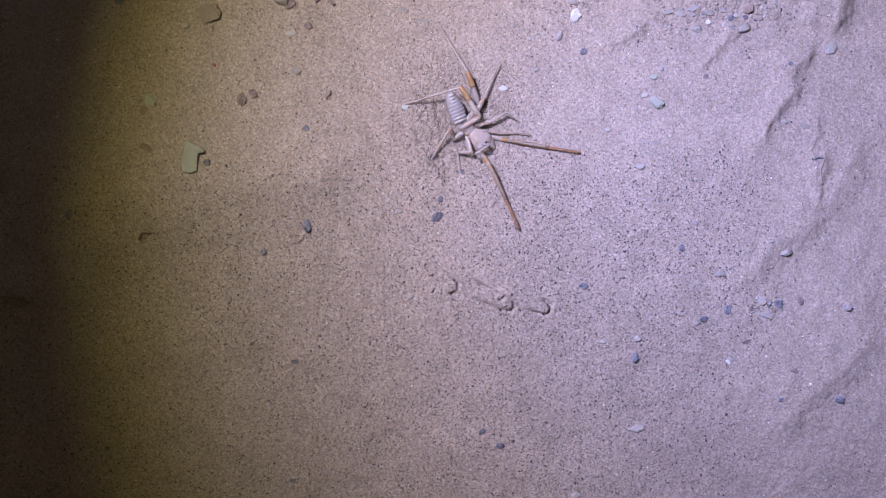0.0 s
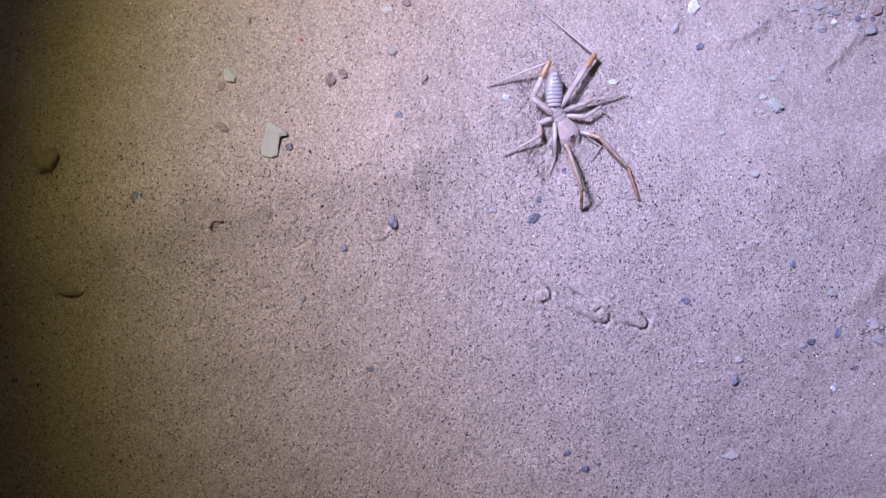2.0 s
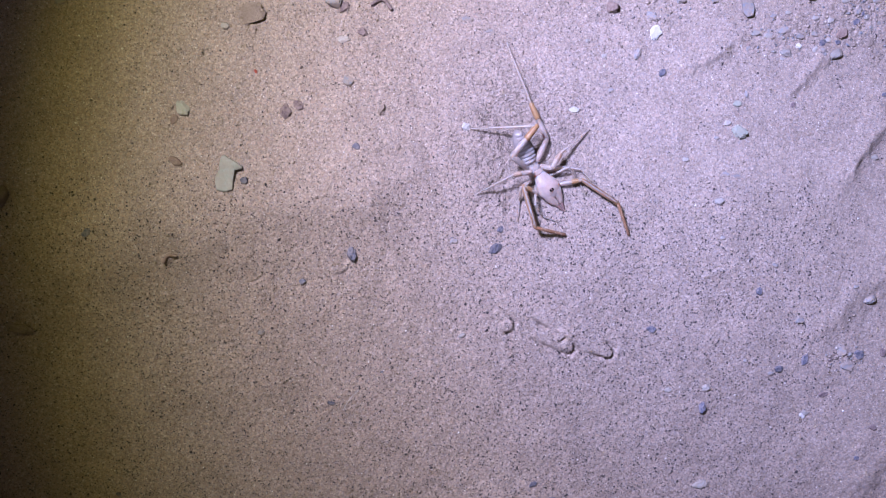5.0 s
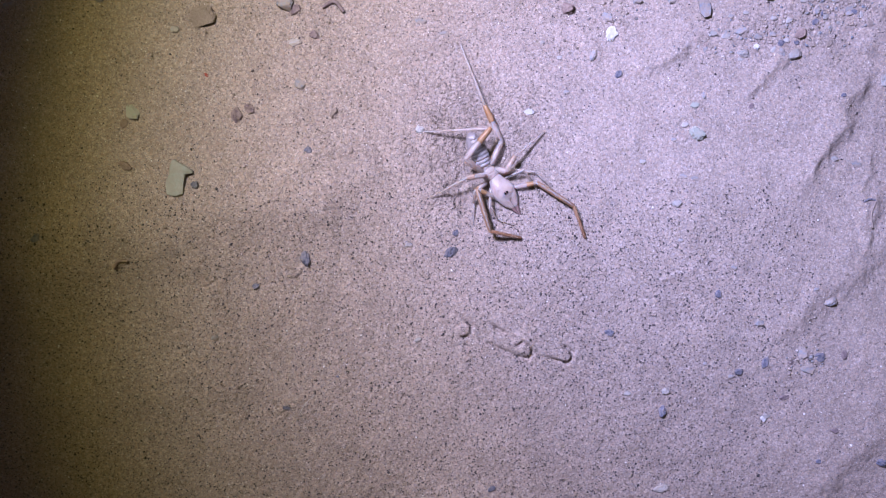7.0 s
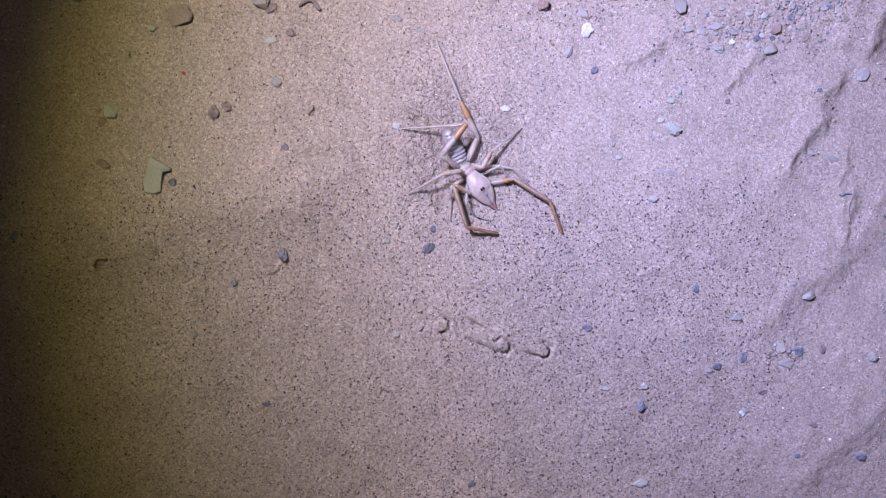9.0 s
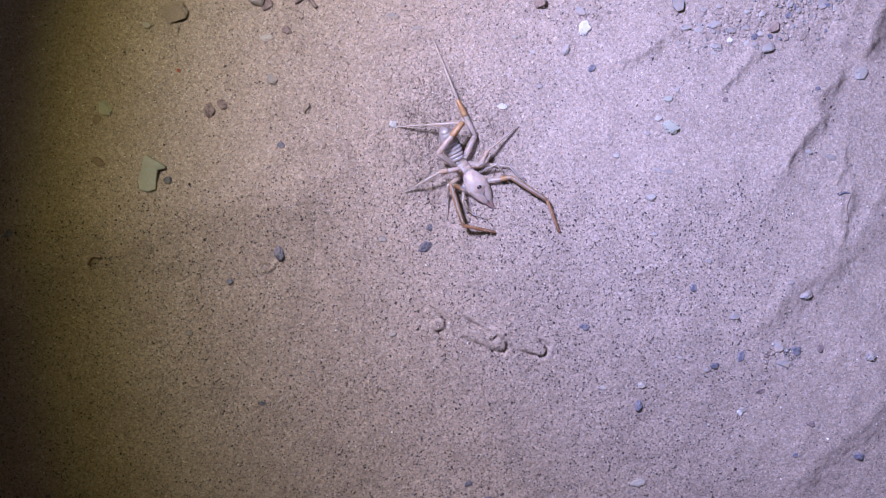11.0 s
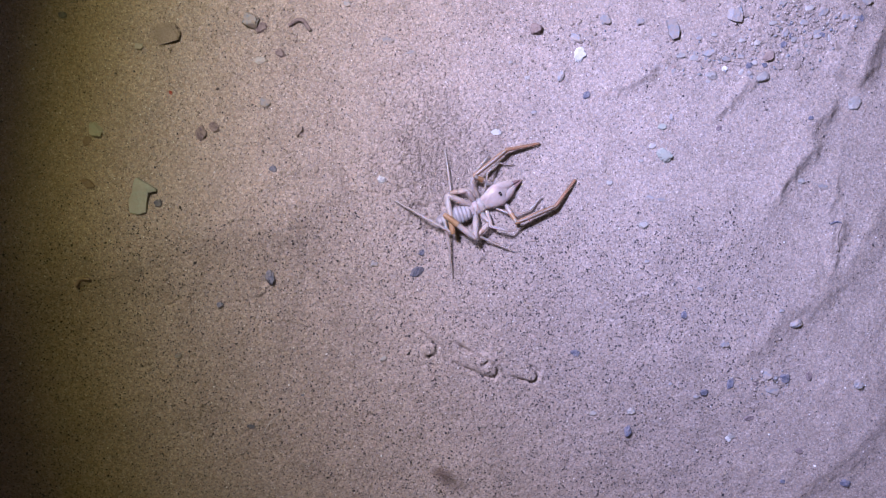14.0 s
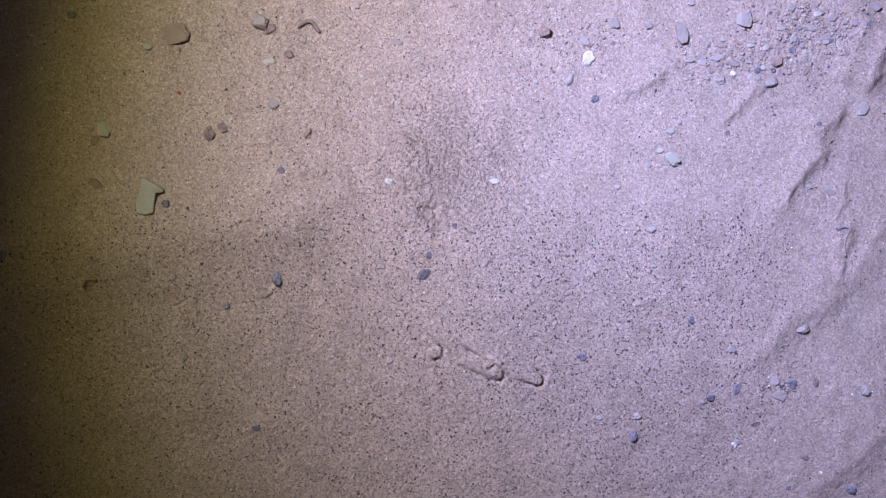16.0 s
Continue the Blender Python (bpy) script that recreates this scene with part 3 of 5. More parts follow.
pebble("slate", 67.5, 58.1, 2.71, 3.61, -30, 0.4, 0.6)
pebble("slate", 59.1, 53.0, 1.95, 3.46, -40, 0.4, 0.6)
pebble("slate", 141.8, 65.6, 2.71, 3.31)
pebble("pale", 120.6, 54.2, 1.65, 2.26)
pebble("slate", 123.0, 58.9, 1.95, 2.56)
pebble("pale", 124.5, 62.8, 1.80, 2.26)
pebble("slate", 128.6, 61.9, 2.26, 3.31, 20, 0.4, 0.6)
pebble("slate", 117.0, 64.0, 1.65, 2.11)
pebble("slate", 88.6, 64.3, 1.65, 2.26)
pebble("slate", 101.1, 48.4, 1.80, 2.56)
pebble("slate", 105.4, 49.2, 1.50, 2.11)
pebble("pale", 110.0, 53.0, 1.50, 1.95)
pebble("quartz", 100.7, 45.8, 1.35, 1.65)
pebble("pale", 92.2, 48.5, 1.65, 2.41)
pebble("pale", 88.5, 49.0, 1.65, 2.71)
pebble("brown", 86.3, 45.7, 0.90, 1.35)
pebble("pale", 109.6, 47.6, 1.35, 1.80)
pebble("dark", 112.5, 47.1, 1.35, 1.80)
pebble("slate", 134.7, 60.6, 2.11, 2.71)
pebble("slate", 137.5, 60.3, 1.50, 1.80)
pebble("pale", 114.2, 58.5, 1.50, 2.11)
pebble("slate", 127.0, 55.2, 1.35, 1.95)
pebble("pale", 105.7, 53.6, 1.35, 1.80)
pebble("slate", 93.6, 53.9, 1.35, 1.80)
pebble("pale", 97.6, 54.8, 1.20, 1.65)
pebble("slate", 80.3, 10.3, 1.20, 2.41, -30, 0.4, 0.4)
pebble("slate", 83.6, 9.7, 1.20, 2.71, -10, 0.4, 0.4)
pebble("maroon", 99.6, 29.5, 1.35, 1.80)
pebble("pale", 124.2, 15.4, 1.65, 2.11)
pebble("slate", 130.7, 13.9, 1.50, 3.31, -20, 0.3, 0.3)
pebble("slate", 95.5, -15.0, 1.20, 2.11, -30, 0.45, 0.6)
pebble("pale", 46.1, 41.9, 1.20, 1.65)
pebble("pale", 41.5, 45.9, 1.05, 1.35)
pebble("slate", 47.9, 32.7, 1.20, 1.80, 0, 0.2, 0.3, sunk=0.45)
pebble("slate", 119.8, -21.2, 1.20, 1.80)
pebble("slate", 88.3, -42.0, 1.20, 1.50)
pebble("slate", 79.8, -7.3, 1.20, 1.50)
pebble("maroon", 113.2, -42.1, 1.20, 1.65)
pebble("slate", 95.9, -45.7, 1.35, 1.65)
pebble("dark", 125.6, 32.7, 1.20, 1.50)
pebble("pale", 8.0, -33.8, 1.35, 2.11, 30, 0.2, 0.3, sunk=0.4)
pebble("dark", -13.6, -43.7, 0.60, 0.90)
pebble("dark", 4.9, -7.6, 0.75, 1.05)
pebble("pale", 66.3, -50.1, 1.50, 2.11, 0, 0.1, 0.3, sunk=0.4)
pebble("pale", 124.2, 52.6, 1.32, 1.52, 5, 0.6, 0.42, sunk=0.58)
pebble("dark", 107.6, 46.6, 1.74, 1.98, 133, 0.6, 0.42, sunk=0.58)
pebble("slate", 116.5, 56.5, 1.08, 1.36, 6, 0.6, 0.42, sunk=0.58)
pebble("pale", 131.0, 66.2, 1.74, 2.09, 74, 0.6, 0.42, sunk=0.58)
pebble("sand", 113.1, 62.6, 1.80, 2.08, 155, 0.6, 0.42, sunk=0.58)
pebble("pale", 119.2, 49.9, 1.16, 1.61, 22, 0.6, 0.42, sunk=0.58)
pebble("dark", 139.3, 60.3, 1.89, 2.42, 74, 0.6, 0.42, sunk=0.58)
pebble("sand", 106.7, 60.7, 1.79, 2.18, 108, 0.6, 0.42, sunk=0.58)
pebble("sand", 115.7, 59.2, 1.07, 1.35, 11, 0.6, 0.42, sunk=0.58)
pebble("sand", 132.7, 52.4, 1.95, 2.77, 120, 0.6, 0.42, sunk=0.58)
pebble("sand", 121.9, 58.9, 1.61, 2.17, 51, 0.6, 0.42, sunk=0.58)
pebble("sand", 117.0, 60.5, 1.10, 1.70, 82, 0.6, 0.42, sunk=0.58)
pebble("dark", 119.5, 58.6, 1.24, 1.41, 58, 0.6, 0.42, sunk=0.58)
pebble("sand", 122.0, 47.1, 1.81, 2.35, 45, 0.6, 0.42, sunk=0.58)
pebble("slate", 123.2, 54.1, 1.28, 2.09, 73, 0.6, 0.42, sunk=0.58)
pebble("sand", 120.7, 71.7, 0.92, 1.19, 39, 0.6, 0.42, sunk=0.58)
pebble("sand", 124.8, 62.2, 1.90, 2.86, 19, 0.6, 0.42, sunk=0.58)
pebble("pale", 122.3, 51.4, 1.37, 1.71, 153, 0.6, 0.42, sunk=0.58)
pebble("sand", 131.5, 57.2, 0.91, 1.25, 93, 0.6, 0.42, sunk=0.58)
pebble("slate", 125.2, 61.6, 1.21, 1.65, 53, 0.6, 0.42, sunk=0.58)
pebble("sand", 118.3, 53.3, 0.96, 1.49, 152, 0.6, 0.42, sunk=0.58)
pebble("sand", 121.2, 58.7, 0.95, 1.37, 82, 0.6, 0.42, sunk=0.58)
pebble("dark", 128.3, 55.8, 1.46, 2.48, 166, 0.6, 0.42, sunk=0.58)
pebble("sand", 134.0, 56.5, 1.16, 1.61, 56, 0.6, 0.42, sunk=0.58)
pebble("dark", 117.7, 53.0, 1.84, 2.26, 48, 0.6, 0.42, sunk=0.58)
pebble("pale", 130.5, 54.8, 1.16, 1.81, 106, 0.6, 0.42, sunk=0.58)
pebble("sand", 126.9, 58.3, 0.96, 1.38, 145, 0.6, 0.42, sunk=0.58)
pebble("dark", 108.1, 47.0, 1.59, 2.43, 10, 0.6, 0.42, sunk=0.58)
pebble("dark", 119.7, 55.3, 1.12, 1.62, 42, 0.6, 0.42, sunk=0.58)
pebble("sand", 117.2, 47.2, 1.74, 2.25, 107, 0.6, 0.42, sunk=0.58)
pebble("sand", 110.7, 56.7, 1.62, 2.12, 100, 0.6, 0.42, sunk=0.58)
pebble("slate", 127.0, 56.4, 1.92, 2.89, 11, 0.6, 0.42, sunk=0.58)
pebble("sand", 87.6, 45.5, 1.33, 1.99, 15, 0.6, 0.42, sunk=0.58)
pebble("sand", 102.9, 52.7, 1.10, 1.70, 99, 0.6, 0.42, sunk=0.58)
pebble("slate", 95.6, 48.4, 1.45, 2.12, 65, 0.6, 0.42, sunk=0.58)
pebble("pale", 105.5, 44.9, 1.34, 1.92, 51, 0.6, 0.42, sunk=0.58)
pebble("sand", 100.8, 44.9, 1.37, 2.25, 112, 0.6, 0.42, sunk=0.58)
pebble("sand", 97.3, 48.6, 1.20, 1.72, 65, 0.6, 0.42, sunk=0.58)
pebble("slate", 92.3, 49.7, 1.02, 1.31, 88, 0.6, 0.42, sunk=0.58)
pebble("sand", 96.8, 50.0, 1.16, 1.42, 79, 0.6, 0.42, sunk=0.58)
pebble("slate", 86.3, 44.7, 1.40, 1.61, 29, 0.6, 0.42, sunk=0.58)
pebble("sand", 106.5, 52.1, 1.03, 1.39, 113, 0.6, 0.42, sunk=0.58)
pebble("sand", 109.3, 46.3, 0.90, 1.49, 122, 0.6, 0.42, sunk=0.58)
pebble("pale", 84.2, 45.4, 0.88, 1.06, 38, 0.6, 0.42, sunk=0.58)
pebble("sand", 89.1, 42.5, 0.95, 1.44, 1, 0.6, 0.42, sunk=0.58)
pebble("slate", 93.2, 49.9, 0.84, 1.18, 133, 0.6, 0.42, sunk=0.58)
pebble("pale", 96.1, 42.2, 1.02, 1.73, 160, 0.6, 0.42, sunk=0.58)
pebble("sand", 97.8, 48.7, 1.43, 2.25, 145, 0.6, 0.42, sunk=0.58)
pebble("dark", 28.3, -75.8, 1.52, 2.53, 20, 0.3, 0.6)
pebble("dark", 33.7, -80.4, 1.69, 3.04, -5, 0.2, 0.6)
pebble("pale", 76.5, -77.3, 2.20, 4.73, 15, 0.2, 0.4)
pebble("pale", 56.5, -96.8, 2.03, 3.04)
pebble("dark", -28.9, -87.3, 1.52, 1.86)
pebble("pale", 106.8, -57.6, 1.86, 2.36)
pebble("dark", -27.4, -51.7, 1.01, 1.52)
pebble("sand", -110.4, 2.4, 5.43, 6.93, 40, 0.2, 0.8)
pebble("sand", -105.7, -30.9, 3.01, 6.03, -10, 0.3, 0.8)
pebble("dark", -88.3, -6.3, 1.81, 2.56, 60, 0.45, 0.6)
pebble("dark", -82.1, -74.7, 1.21, 1.51)
pebble("sand", -115.0, 4.3, 1.52, 2.13)
pebble("brown", -82.6, -75.3, 1.23, 1.54)
pebble("dark", -120.2, -54.8, 1.39, 1.85)
pebble("slate", -94.4, 52.0, 1.81, 3.32, 10, 0.45, 0.6)
pebble("slate", 103.5, -30.6, 1.96, 2.71)
pebble("brown", -46.7, 35.6, 0.75, 1.21)
pebble("red", -46.3, 35.4, 0.75, 1.36, -50, 0.4, 0.6)
kicked_pebble = pebble("milky", 8.3, 22.2, 2.2, 2.5, 0, 0.3, 0.6, sunk=0.6)
kicked_chip = pebble("milky", 37.7, 27.2, 1.7, 2.9, 0, 0.4, 0.6)


def chip(kind, x, y, corners, thick, label):
    """A flat broken stone with its own outline; corners in millimetres round its middle."""
    x, y = settle(x, y)
    bm = bmesh.new()
    base = bm.faces.new([bm.verts.new((a * MM, b * MM, 0)) for a, b in corners])
    up = bmesh.ops.extrude_face_region(bm, geom=[base])
    for v in up["geom"]:
        if isinstance(v, bmesh.types.BMVert):
            v.co = Vector((v.co.x * 0.95, v.co.y * 0.95, thick * MM * (1 + 0.2 * noise.noise(v.co * 300))))
    bmesh.ops.bevel(bm, geom=[e for e in bm.edges], offset=0.22 * MM, segments=2, affect="EDGES", profile=0.6)
    bmesh.ops.triangulate(bm, faces=bm.faces)
    bmesh.ops.subdivide_edges(bm, edges=bm.edges, cuts=2, use_grid_fill=True)
    for v in bm.verts:
        v.co += 0.34 * MM * noise.noise_vector(v.co * 420) + 0.08 * MM * noise.noise_vector(v.co * 1500)
    bmesh.ops.recalc_face_normals(bm, faces=bm.faces)
    for f in bm.faces:
        f.smooth = True
    me = bpy.data.meshes.new("stone_chip")
    bm.to_mesh(me)
    bm.free()
    me.materials.append(STONES[kind])
    ob = new("stone_chip", me)
    ob.matrix_basis = pose(x * MM, y * MM, height(x * MM, y * MM) - 0.35 * MM, 2, -2, 0)
    return tagged(ob, label, "stone", "pebbles on the sand")


chip("green", -53.1, 9.1, [(-2.3, 1.9), (-3.1, -0.6), (-3.4, -2.9), (-2.9, -4.4), (-0.6, -5.1), (1.3, -4.4), (1.5, -1.7), (1.7, 0.8), (3.6, 1.3), (3.6, 1.9), (1.2, 3.4), (-0.8, 4.7), (-1.8, 4.5)], 1.5, "flat greenish-grey broken stone on the sand")
chip("slate", 85.8, 55.7, [(-0.8, -1.4), (0.4, -2.8), (1.9, -2.2), (1.8, 0.1), (0.7, 3.2), (-1.8, 2.8)], 1.4, "smooth blue-grey slab of stone on sand")


def twig(x, y, long, thick, turn, bend, kind, label="curled dry brown plant scrap on the sand"):
    """A bent dry plant scrap."""
    x, y = settle(x, y)
    cu = bpy.data.curves.new("plant_scrap", "CURVE")
    cu.dimensions, cu.bevel_depth, cu.bevel_resolution = "3D", thick * MM / 2, 2
    sp = cu.splines.new("POLY")
    sp.points.add(8)
    for k, p in enumerate(sp.points):
        u = k / 8 - 0.5
        p.co = (u * long * MM, bend * MM * math.cos(u * 5.0), 0.0, 1)
        p.radius = 1.0 - 0.5 * abs(u)
    cu.materials.append(STONES[kind])
    ob = new("plant_scrap", cu)
    me = bpy.data.meshes.new_from_object(ob.evaluated_get(bpy.context.evaluated_depsgraph_get()))
    bpy.data.objects.remove(ob)
    ob = new("plant_scrap", me)
    ob.matrix_basis = pose(x * MM, y * MM, height(x * MM, y * MM) + thick * MM * 0.3, 0, 0, turn)
    return tagged(ob, label, "plant scrap")


twig(-14.0, 53.9, 5.7, 1.20, -10, 1.2, "maroon")
twig(134.6, 3.7, 3.6, 0.60, 8, 0.3, "dark")
twig(135.6, -0.3, 7.5, 0.60, 85, 0.5, "sand")
twig(-68.1, -12.6, 3.9, 1.05, 28, 0.6, "brown")
twig(-22.0, -51.1, 7.0, 0.16, 52, 0.25, "milky", "hair-thin pale straw lying on the sand")

# ---- the camel spider ----


def part(name, bm, mat, parent, label=""):
    me = bpy.data.meshes.new(name)
    bmesh.ops.recalc_face_normals(bm, faces=bm.faces)
    for f in bm.faces:
        f.smooth = True
    bm.to_mesh(me)
    bm.free()
    me.materials.append(mat)
    ob = new(name, me)
    ob.parent = parent
    return tagged(ob, label)


def tube(stations, sides=12, bm=None):
    """A closed tube along x: stations of (x, centre y, centre z, half width, half height), in millimetres."""
    bm = bm or bmesh.new()
    rings = []
    for x, cy, cz, w, h in stations:
        rings.append([bm.verts.new((x * MM, (cy + w * math.cos(2 * math.pi * k / sides)) * MM, (cz + h * math.sin(2 * math.pi * k / sides)) * MM)) for k in range(sides)])
    for a, b in zip(rings, rings[1:]):
        for k in range(sides):
            bm.faces.new((a[k], a[(k + 1) % sides], b[(k + 1) % sides], b[k]))
    bm.faces.new(rings[0][::-1])
    bm.faces.new(rings[-1])
    return bm


def low(stations):
    """The same tube, flattened towards the ground."""
    return [(x, cy, cz * 0.66, w, h * 0.66) for x, cy, cz, w, h in stations]


def ball(radius, at, squash=(1, 1, 1)):
    bm = bmesh.new()
    bmesh.ops.create_icosphere(bm, subdivisions=2, radius=radius * MM)
    for v in bm.verts:
        v.co = Vector((v.co.x * squash[0] + at[0] * MM, v.co.y * squash[1] + at[1] * MM, v.co.z * squash[2] + at[2] * MM))
    return bm


spider = tagged(new("camel_spider"), "pale sand-coloured camel spider with amber legs on sand", "camel spider")
head = part("head", tube(low([(-4.6, 0, 3.4, 1.1, 0.8), (-4.0, 0, 3.6, 1.75, 1.2), (-2.8, 0, 3.9, 2.15, 1.6), (-1.2, 0, 4.2, 2.75, 1.92), (0.2, 0, 4.3, 3.1, 2.0), (1.1, 0, 4.2, 3.05, 1.9), (2.0, 0, 4.0, 2.6, 1.62), (2.8, 0, 3.75, 1.8, 1.25), (3.4, 0, 3.6, 0.8, 0.7)]), 24), SKIN, spider, "smooth pale pinkish head shield")
for s in (1, -1):
    jaw = part("jaw", tube(low([(-0.6, 1.4 * s, 3.8, 1.1, 1.3), (1.0, 1.4 * s, 3.9, 1.5, 1.72), (2.4, 1.3 * s, 3.65, 1.45, 1.62), (3.7, 1.08 * s, 3.35, 1.2, 1.4), (4.8, 0.80 * s, 3.05, 0.85, 1.0), (5.4, 0.66 * s, 2.9, 0.66, 0.8), (5.7, 0.58 * s, 2.8, 0.5, 0.6)]), 16), SKIN, spider, "bulging pale jaw tapering to a point")
    part("fang", tube(low([(5.3, 0.64 * s, 2.9, 0.55, 0.6), (6.0, 0.54 * s, 2.85, 0.48, 0.52), (7.0, 0.38 * s, 2.6, 0.30, 0.33), (7.8, 0.2 * s, 2.2, 0.15, 0.16), (8.3, 0.1 * s, 1.9, 0.05, 0.06)]), 10), FANG, jaw, "dusky horny fang tip")
    part("lower_fang", tube(low([(5.0, 0.8 * s, 2.1, 0.45, 0.4), (6.5, 0.5 * s, 1.7, 0.3, 0.3), (7.8, 0.25 * s, 1.6, 0.06, 0.06)]), 10), FANG, jaw, "dusky horny fang tip")
    part("eye", ball(0.34, (0.95, 0.32 * s, 4.2), (1.15, 0.9, 0.7)), EYE, head, "glossy black eye")
part("eye_mound", ball(0.5, (0.9, 0, 4.05), (1.0, 1.1, 0.5)), FANG, head, "dusky eye mound")
for k, x in enumerate((-4.9, -6.3, -7.7)):
    part("thorax_segment", tube(low([(x - 0.95, 0, 3.3, 1.5, 1.15), (x - 0.7, 0, 3.35, 1.8, 1.32), (x, 0, 3.4, 1.95 - 0.05 * k, 1.45), (x + 0.6, 0, 3.4, 1.86, 1.38), (x + 0.85, 0, 3.4, 1.6, 1.2)]), 16), SKIN, spider, "narrow pale thorax segment")

# the abdomen swings as one piece at the waist; its own space runs backwards along -x
abdomen = part("abdomen", tube([(0.4, 0, 0, 1.2, 1.0), (-0.7, 0, 0, 1.9, 1.5), (-2.6, 0, -0.1, 2.4, 1.85), (-4.8, 0, -0.2, 2.5, 1.9), (-7.2, 0, -0.2, 2.1, 1.7), (-8.8, 0, -0.2, 1.4, 1.2), (-9.6, 0, -0.2, 0.5, 0.5)], 18), GROOVE, spider, "soft grey-banded segmented abdomen")
for k in range(9):
    x = -0.55 - 0.98 * k
    w = 2.2 + 0.5 * math.sin(min(k, 6) / 6 * math.pi) - max(0, k - 5) * 0.30
    part("back_plate", tube([(x + 0.45, 0, 0.11, w * 0.88, 1.52), (x + 0.33, 0, 0.12, w * 0.90, 1.62 + 0.12 * math.sin(k)), (x, 0, 0.12, w * 0.93, 1.72 - 0.06 * max(0, k - 4)), (x - 0.33, 0, 0.11, w * 0.90, 1.62 - 0.06 * max(0, k - 4)), (x - 0.44, 0, 0.10, w * 0.87, 1.52 - 0.06 * max(0, k - 4))], 14), PLATE, abdomen, "pale shiny back plate")

# legs: name -> (thigh, shin, foot lengths, widths at the joints, attachment, materials)
LEG_PLAN = {
    "feeler": ((6.80, 11.60, 9.40), (1.15, 1.2, 1.1, 0.85), (1.0, 2.5, 1.8), (LEG, FEELER, RUST)),
    "first_leg": ((5.85, 4.96, 4.61), (0.65, 0.58, 0.5, 0.28), (-2.2, 2.3, 1.7), (LEG, LEG, LEG)),
    "second_leg": ((5.20, 4.90, 5.60), (1.15, 0.95, 0.66, 0.34), (-4.2, 1.9, 1.7), (SKIN, LEG, LEG)),
    "third_leg": ((3.80, 4.60, 11.50), (1.4, 1.25, 0.80, 0.34), (-5.8, 1.8, 1.7), (LEG, LEG, LEG)),
    "fourth_leg": ((6.60, 10.20, 17.80), (1.55, 1.5, 0.88, 0.36), (-7.4, 1.6, 2.6), (LEG, LEG, LEG)),
}
PIECES = ("thigh", "shin", "foot")
SEGMENTS = {}
for limb, (lengths, widths, root, mats) in LEG_PLAN.items():
    for side in ("left", "right"):
        for k, piece in enumerate(PIECES):
            L, w0, w1 = lengths[k], widths[k], widths[k + 1]
            mid = max(w0, w1) * (1.12 if k < 2 else 0.86)
            bm = tube([(-0.25, 0, 0, w0 * 0.30, w0 * 0.30), (0.1, 0, 0, w0 * 0.46, w0 * 0.46), (L * 0.35, 0, 0, mid * 0.5, mid * 0.52), (L * 0.7, 0, 0, (w1 + mid) * 0.25, (w1 + mid) * 0.25), (L - 0.1, 0, 0, w1 * 0.5, w1 * 0.5), (L + 0.2, 0, 0, w1 * 0.28, w1 * 0.28)], 10)
            ob = part(limb + "_" + piece, bm, mats[k], spider)
            SEGMENTS[limb, side, k] = ob
            if (limb in ("third_leg", "fourth_leg") and k == 1) or (limb == "feeler" and k == 0):
                part("knee_band", tube([(u * L, 0, 0, mid * f, mid * f) for u, f in ((0.56, 0.44), (0.60, 0.515), (0.74, 0.50), (0.90, 0.44), (1.0, 0.40), (1.03, 0.28))], 10), TAWNY if limb == "third_leg" else AMBER, ob, "amber end of the leg piece")
            if limb == "feeler" and k == 1:
                part("pale_stripe", tube([(u * L, 0, w0 * 0.43, w0 * f, w0 * 0.22) for u, f in ((0.04, 0.06), (0.12, 0.22), (0.5, 0.26), (0.88, 0.20), (0.97, 0.05))], 10), LEG, ob, "pale stripe along the feeler")
            rng = random.Random(len(SEGMENTS))
            hb = bmesh.new()
            for q in range(46):
                x, a = rng.uniform(0.15, 0.95) * L, rng.uniform(0, 2 * math.pi)
                r, ln = (w0 + (w1 - w0) * x / L) * 0.45, rng.uniform(0.5, 1.4) * (1.0 if limb == "feeler" else 0.7)
                c, s = math.cos(a), math.sin(a)
                p = Vector((x, r * c, r * s))
                tip = p + Vector((ln * 0.55, ln * c * 0.8, ln * s * 0.8))
                n = Vector((0, -s, c)) * 0.035
                vs = [hb.verts.new(u * MM) for u in (p + n, p - n, p + Vector((0.07, 0, 0)), tip)]
                for tri in ((0, 1, 3), (1, 2, 3), (2, 0, 3), (0, 2, 1)):
                    hb.faces.new([vs[i] for i in tri])
            part("bristles", hb, BRISTLE, ob, "fine tan bristles")

# ---- a small flying insect that crosses the torch beam ----
moth = tagged(new("flying_insect"), "slender dark brown winged insect flying through the torchlight", "insect")
part("insect_body", tube([(-3.2, 0, 0, 0.2, 0.2), (-2.2, 0, 0, 0.5, 0.45), (-0.4, 0, 0, 0.6, 0.55), (0.9, 0, 0, 0.55, 0.55), (1.3, 0, 0, 0.4, 0.4), (2.0, 0, 0, 0.55, 0.5), (2.9, 0, 0, 0.5, 0.45), (3.3, 0, 0, 0.2, 0.2)], 12), WING, moth, "slim dark brown body")
for s in (1, -1):
    part("wing", tube([(-4.2, 0.25 * s, 0.5, 0.12, 0.04), (-3.2, 0.4 * s, 0.55, 0.4, 0.06), (-1.0, 0.5 * s, 0.6, 0.48, 0.06), (0.8, 0.35 * s, 0.55, 0.25, 0.06)], 10), WING, moth, "glossy folded brown wing")
    part("antenna", tube([(3.1, 0.2 * s, 0.1, 0.06, 0.06), (3.8, 0.5 * s, 0.2, 0.04, 0.04), (4.3, 0.9 * s, 0.2, 0.02, 0.02)], 6), WING, moth)

# ---- the hand torch beside the camera ----


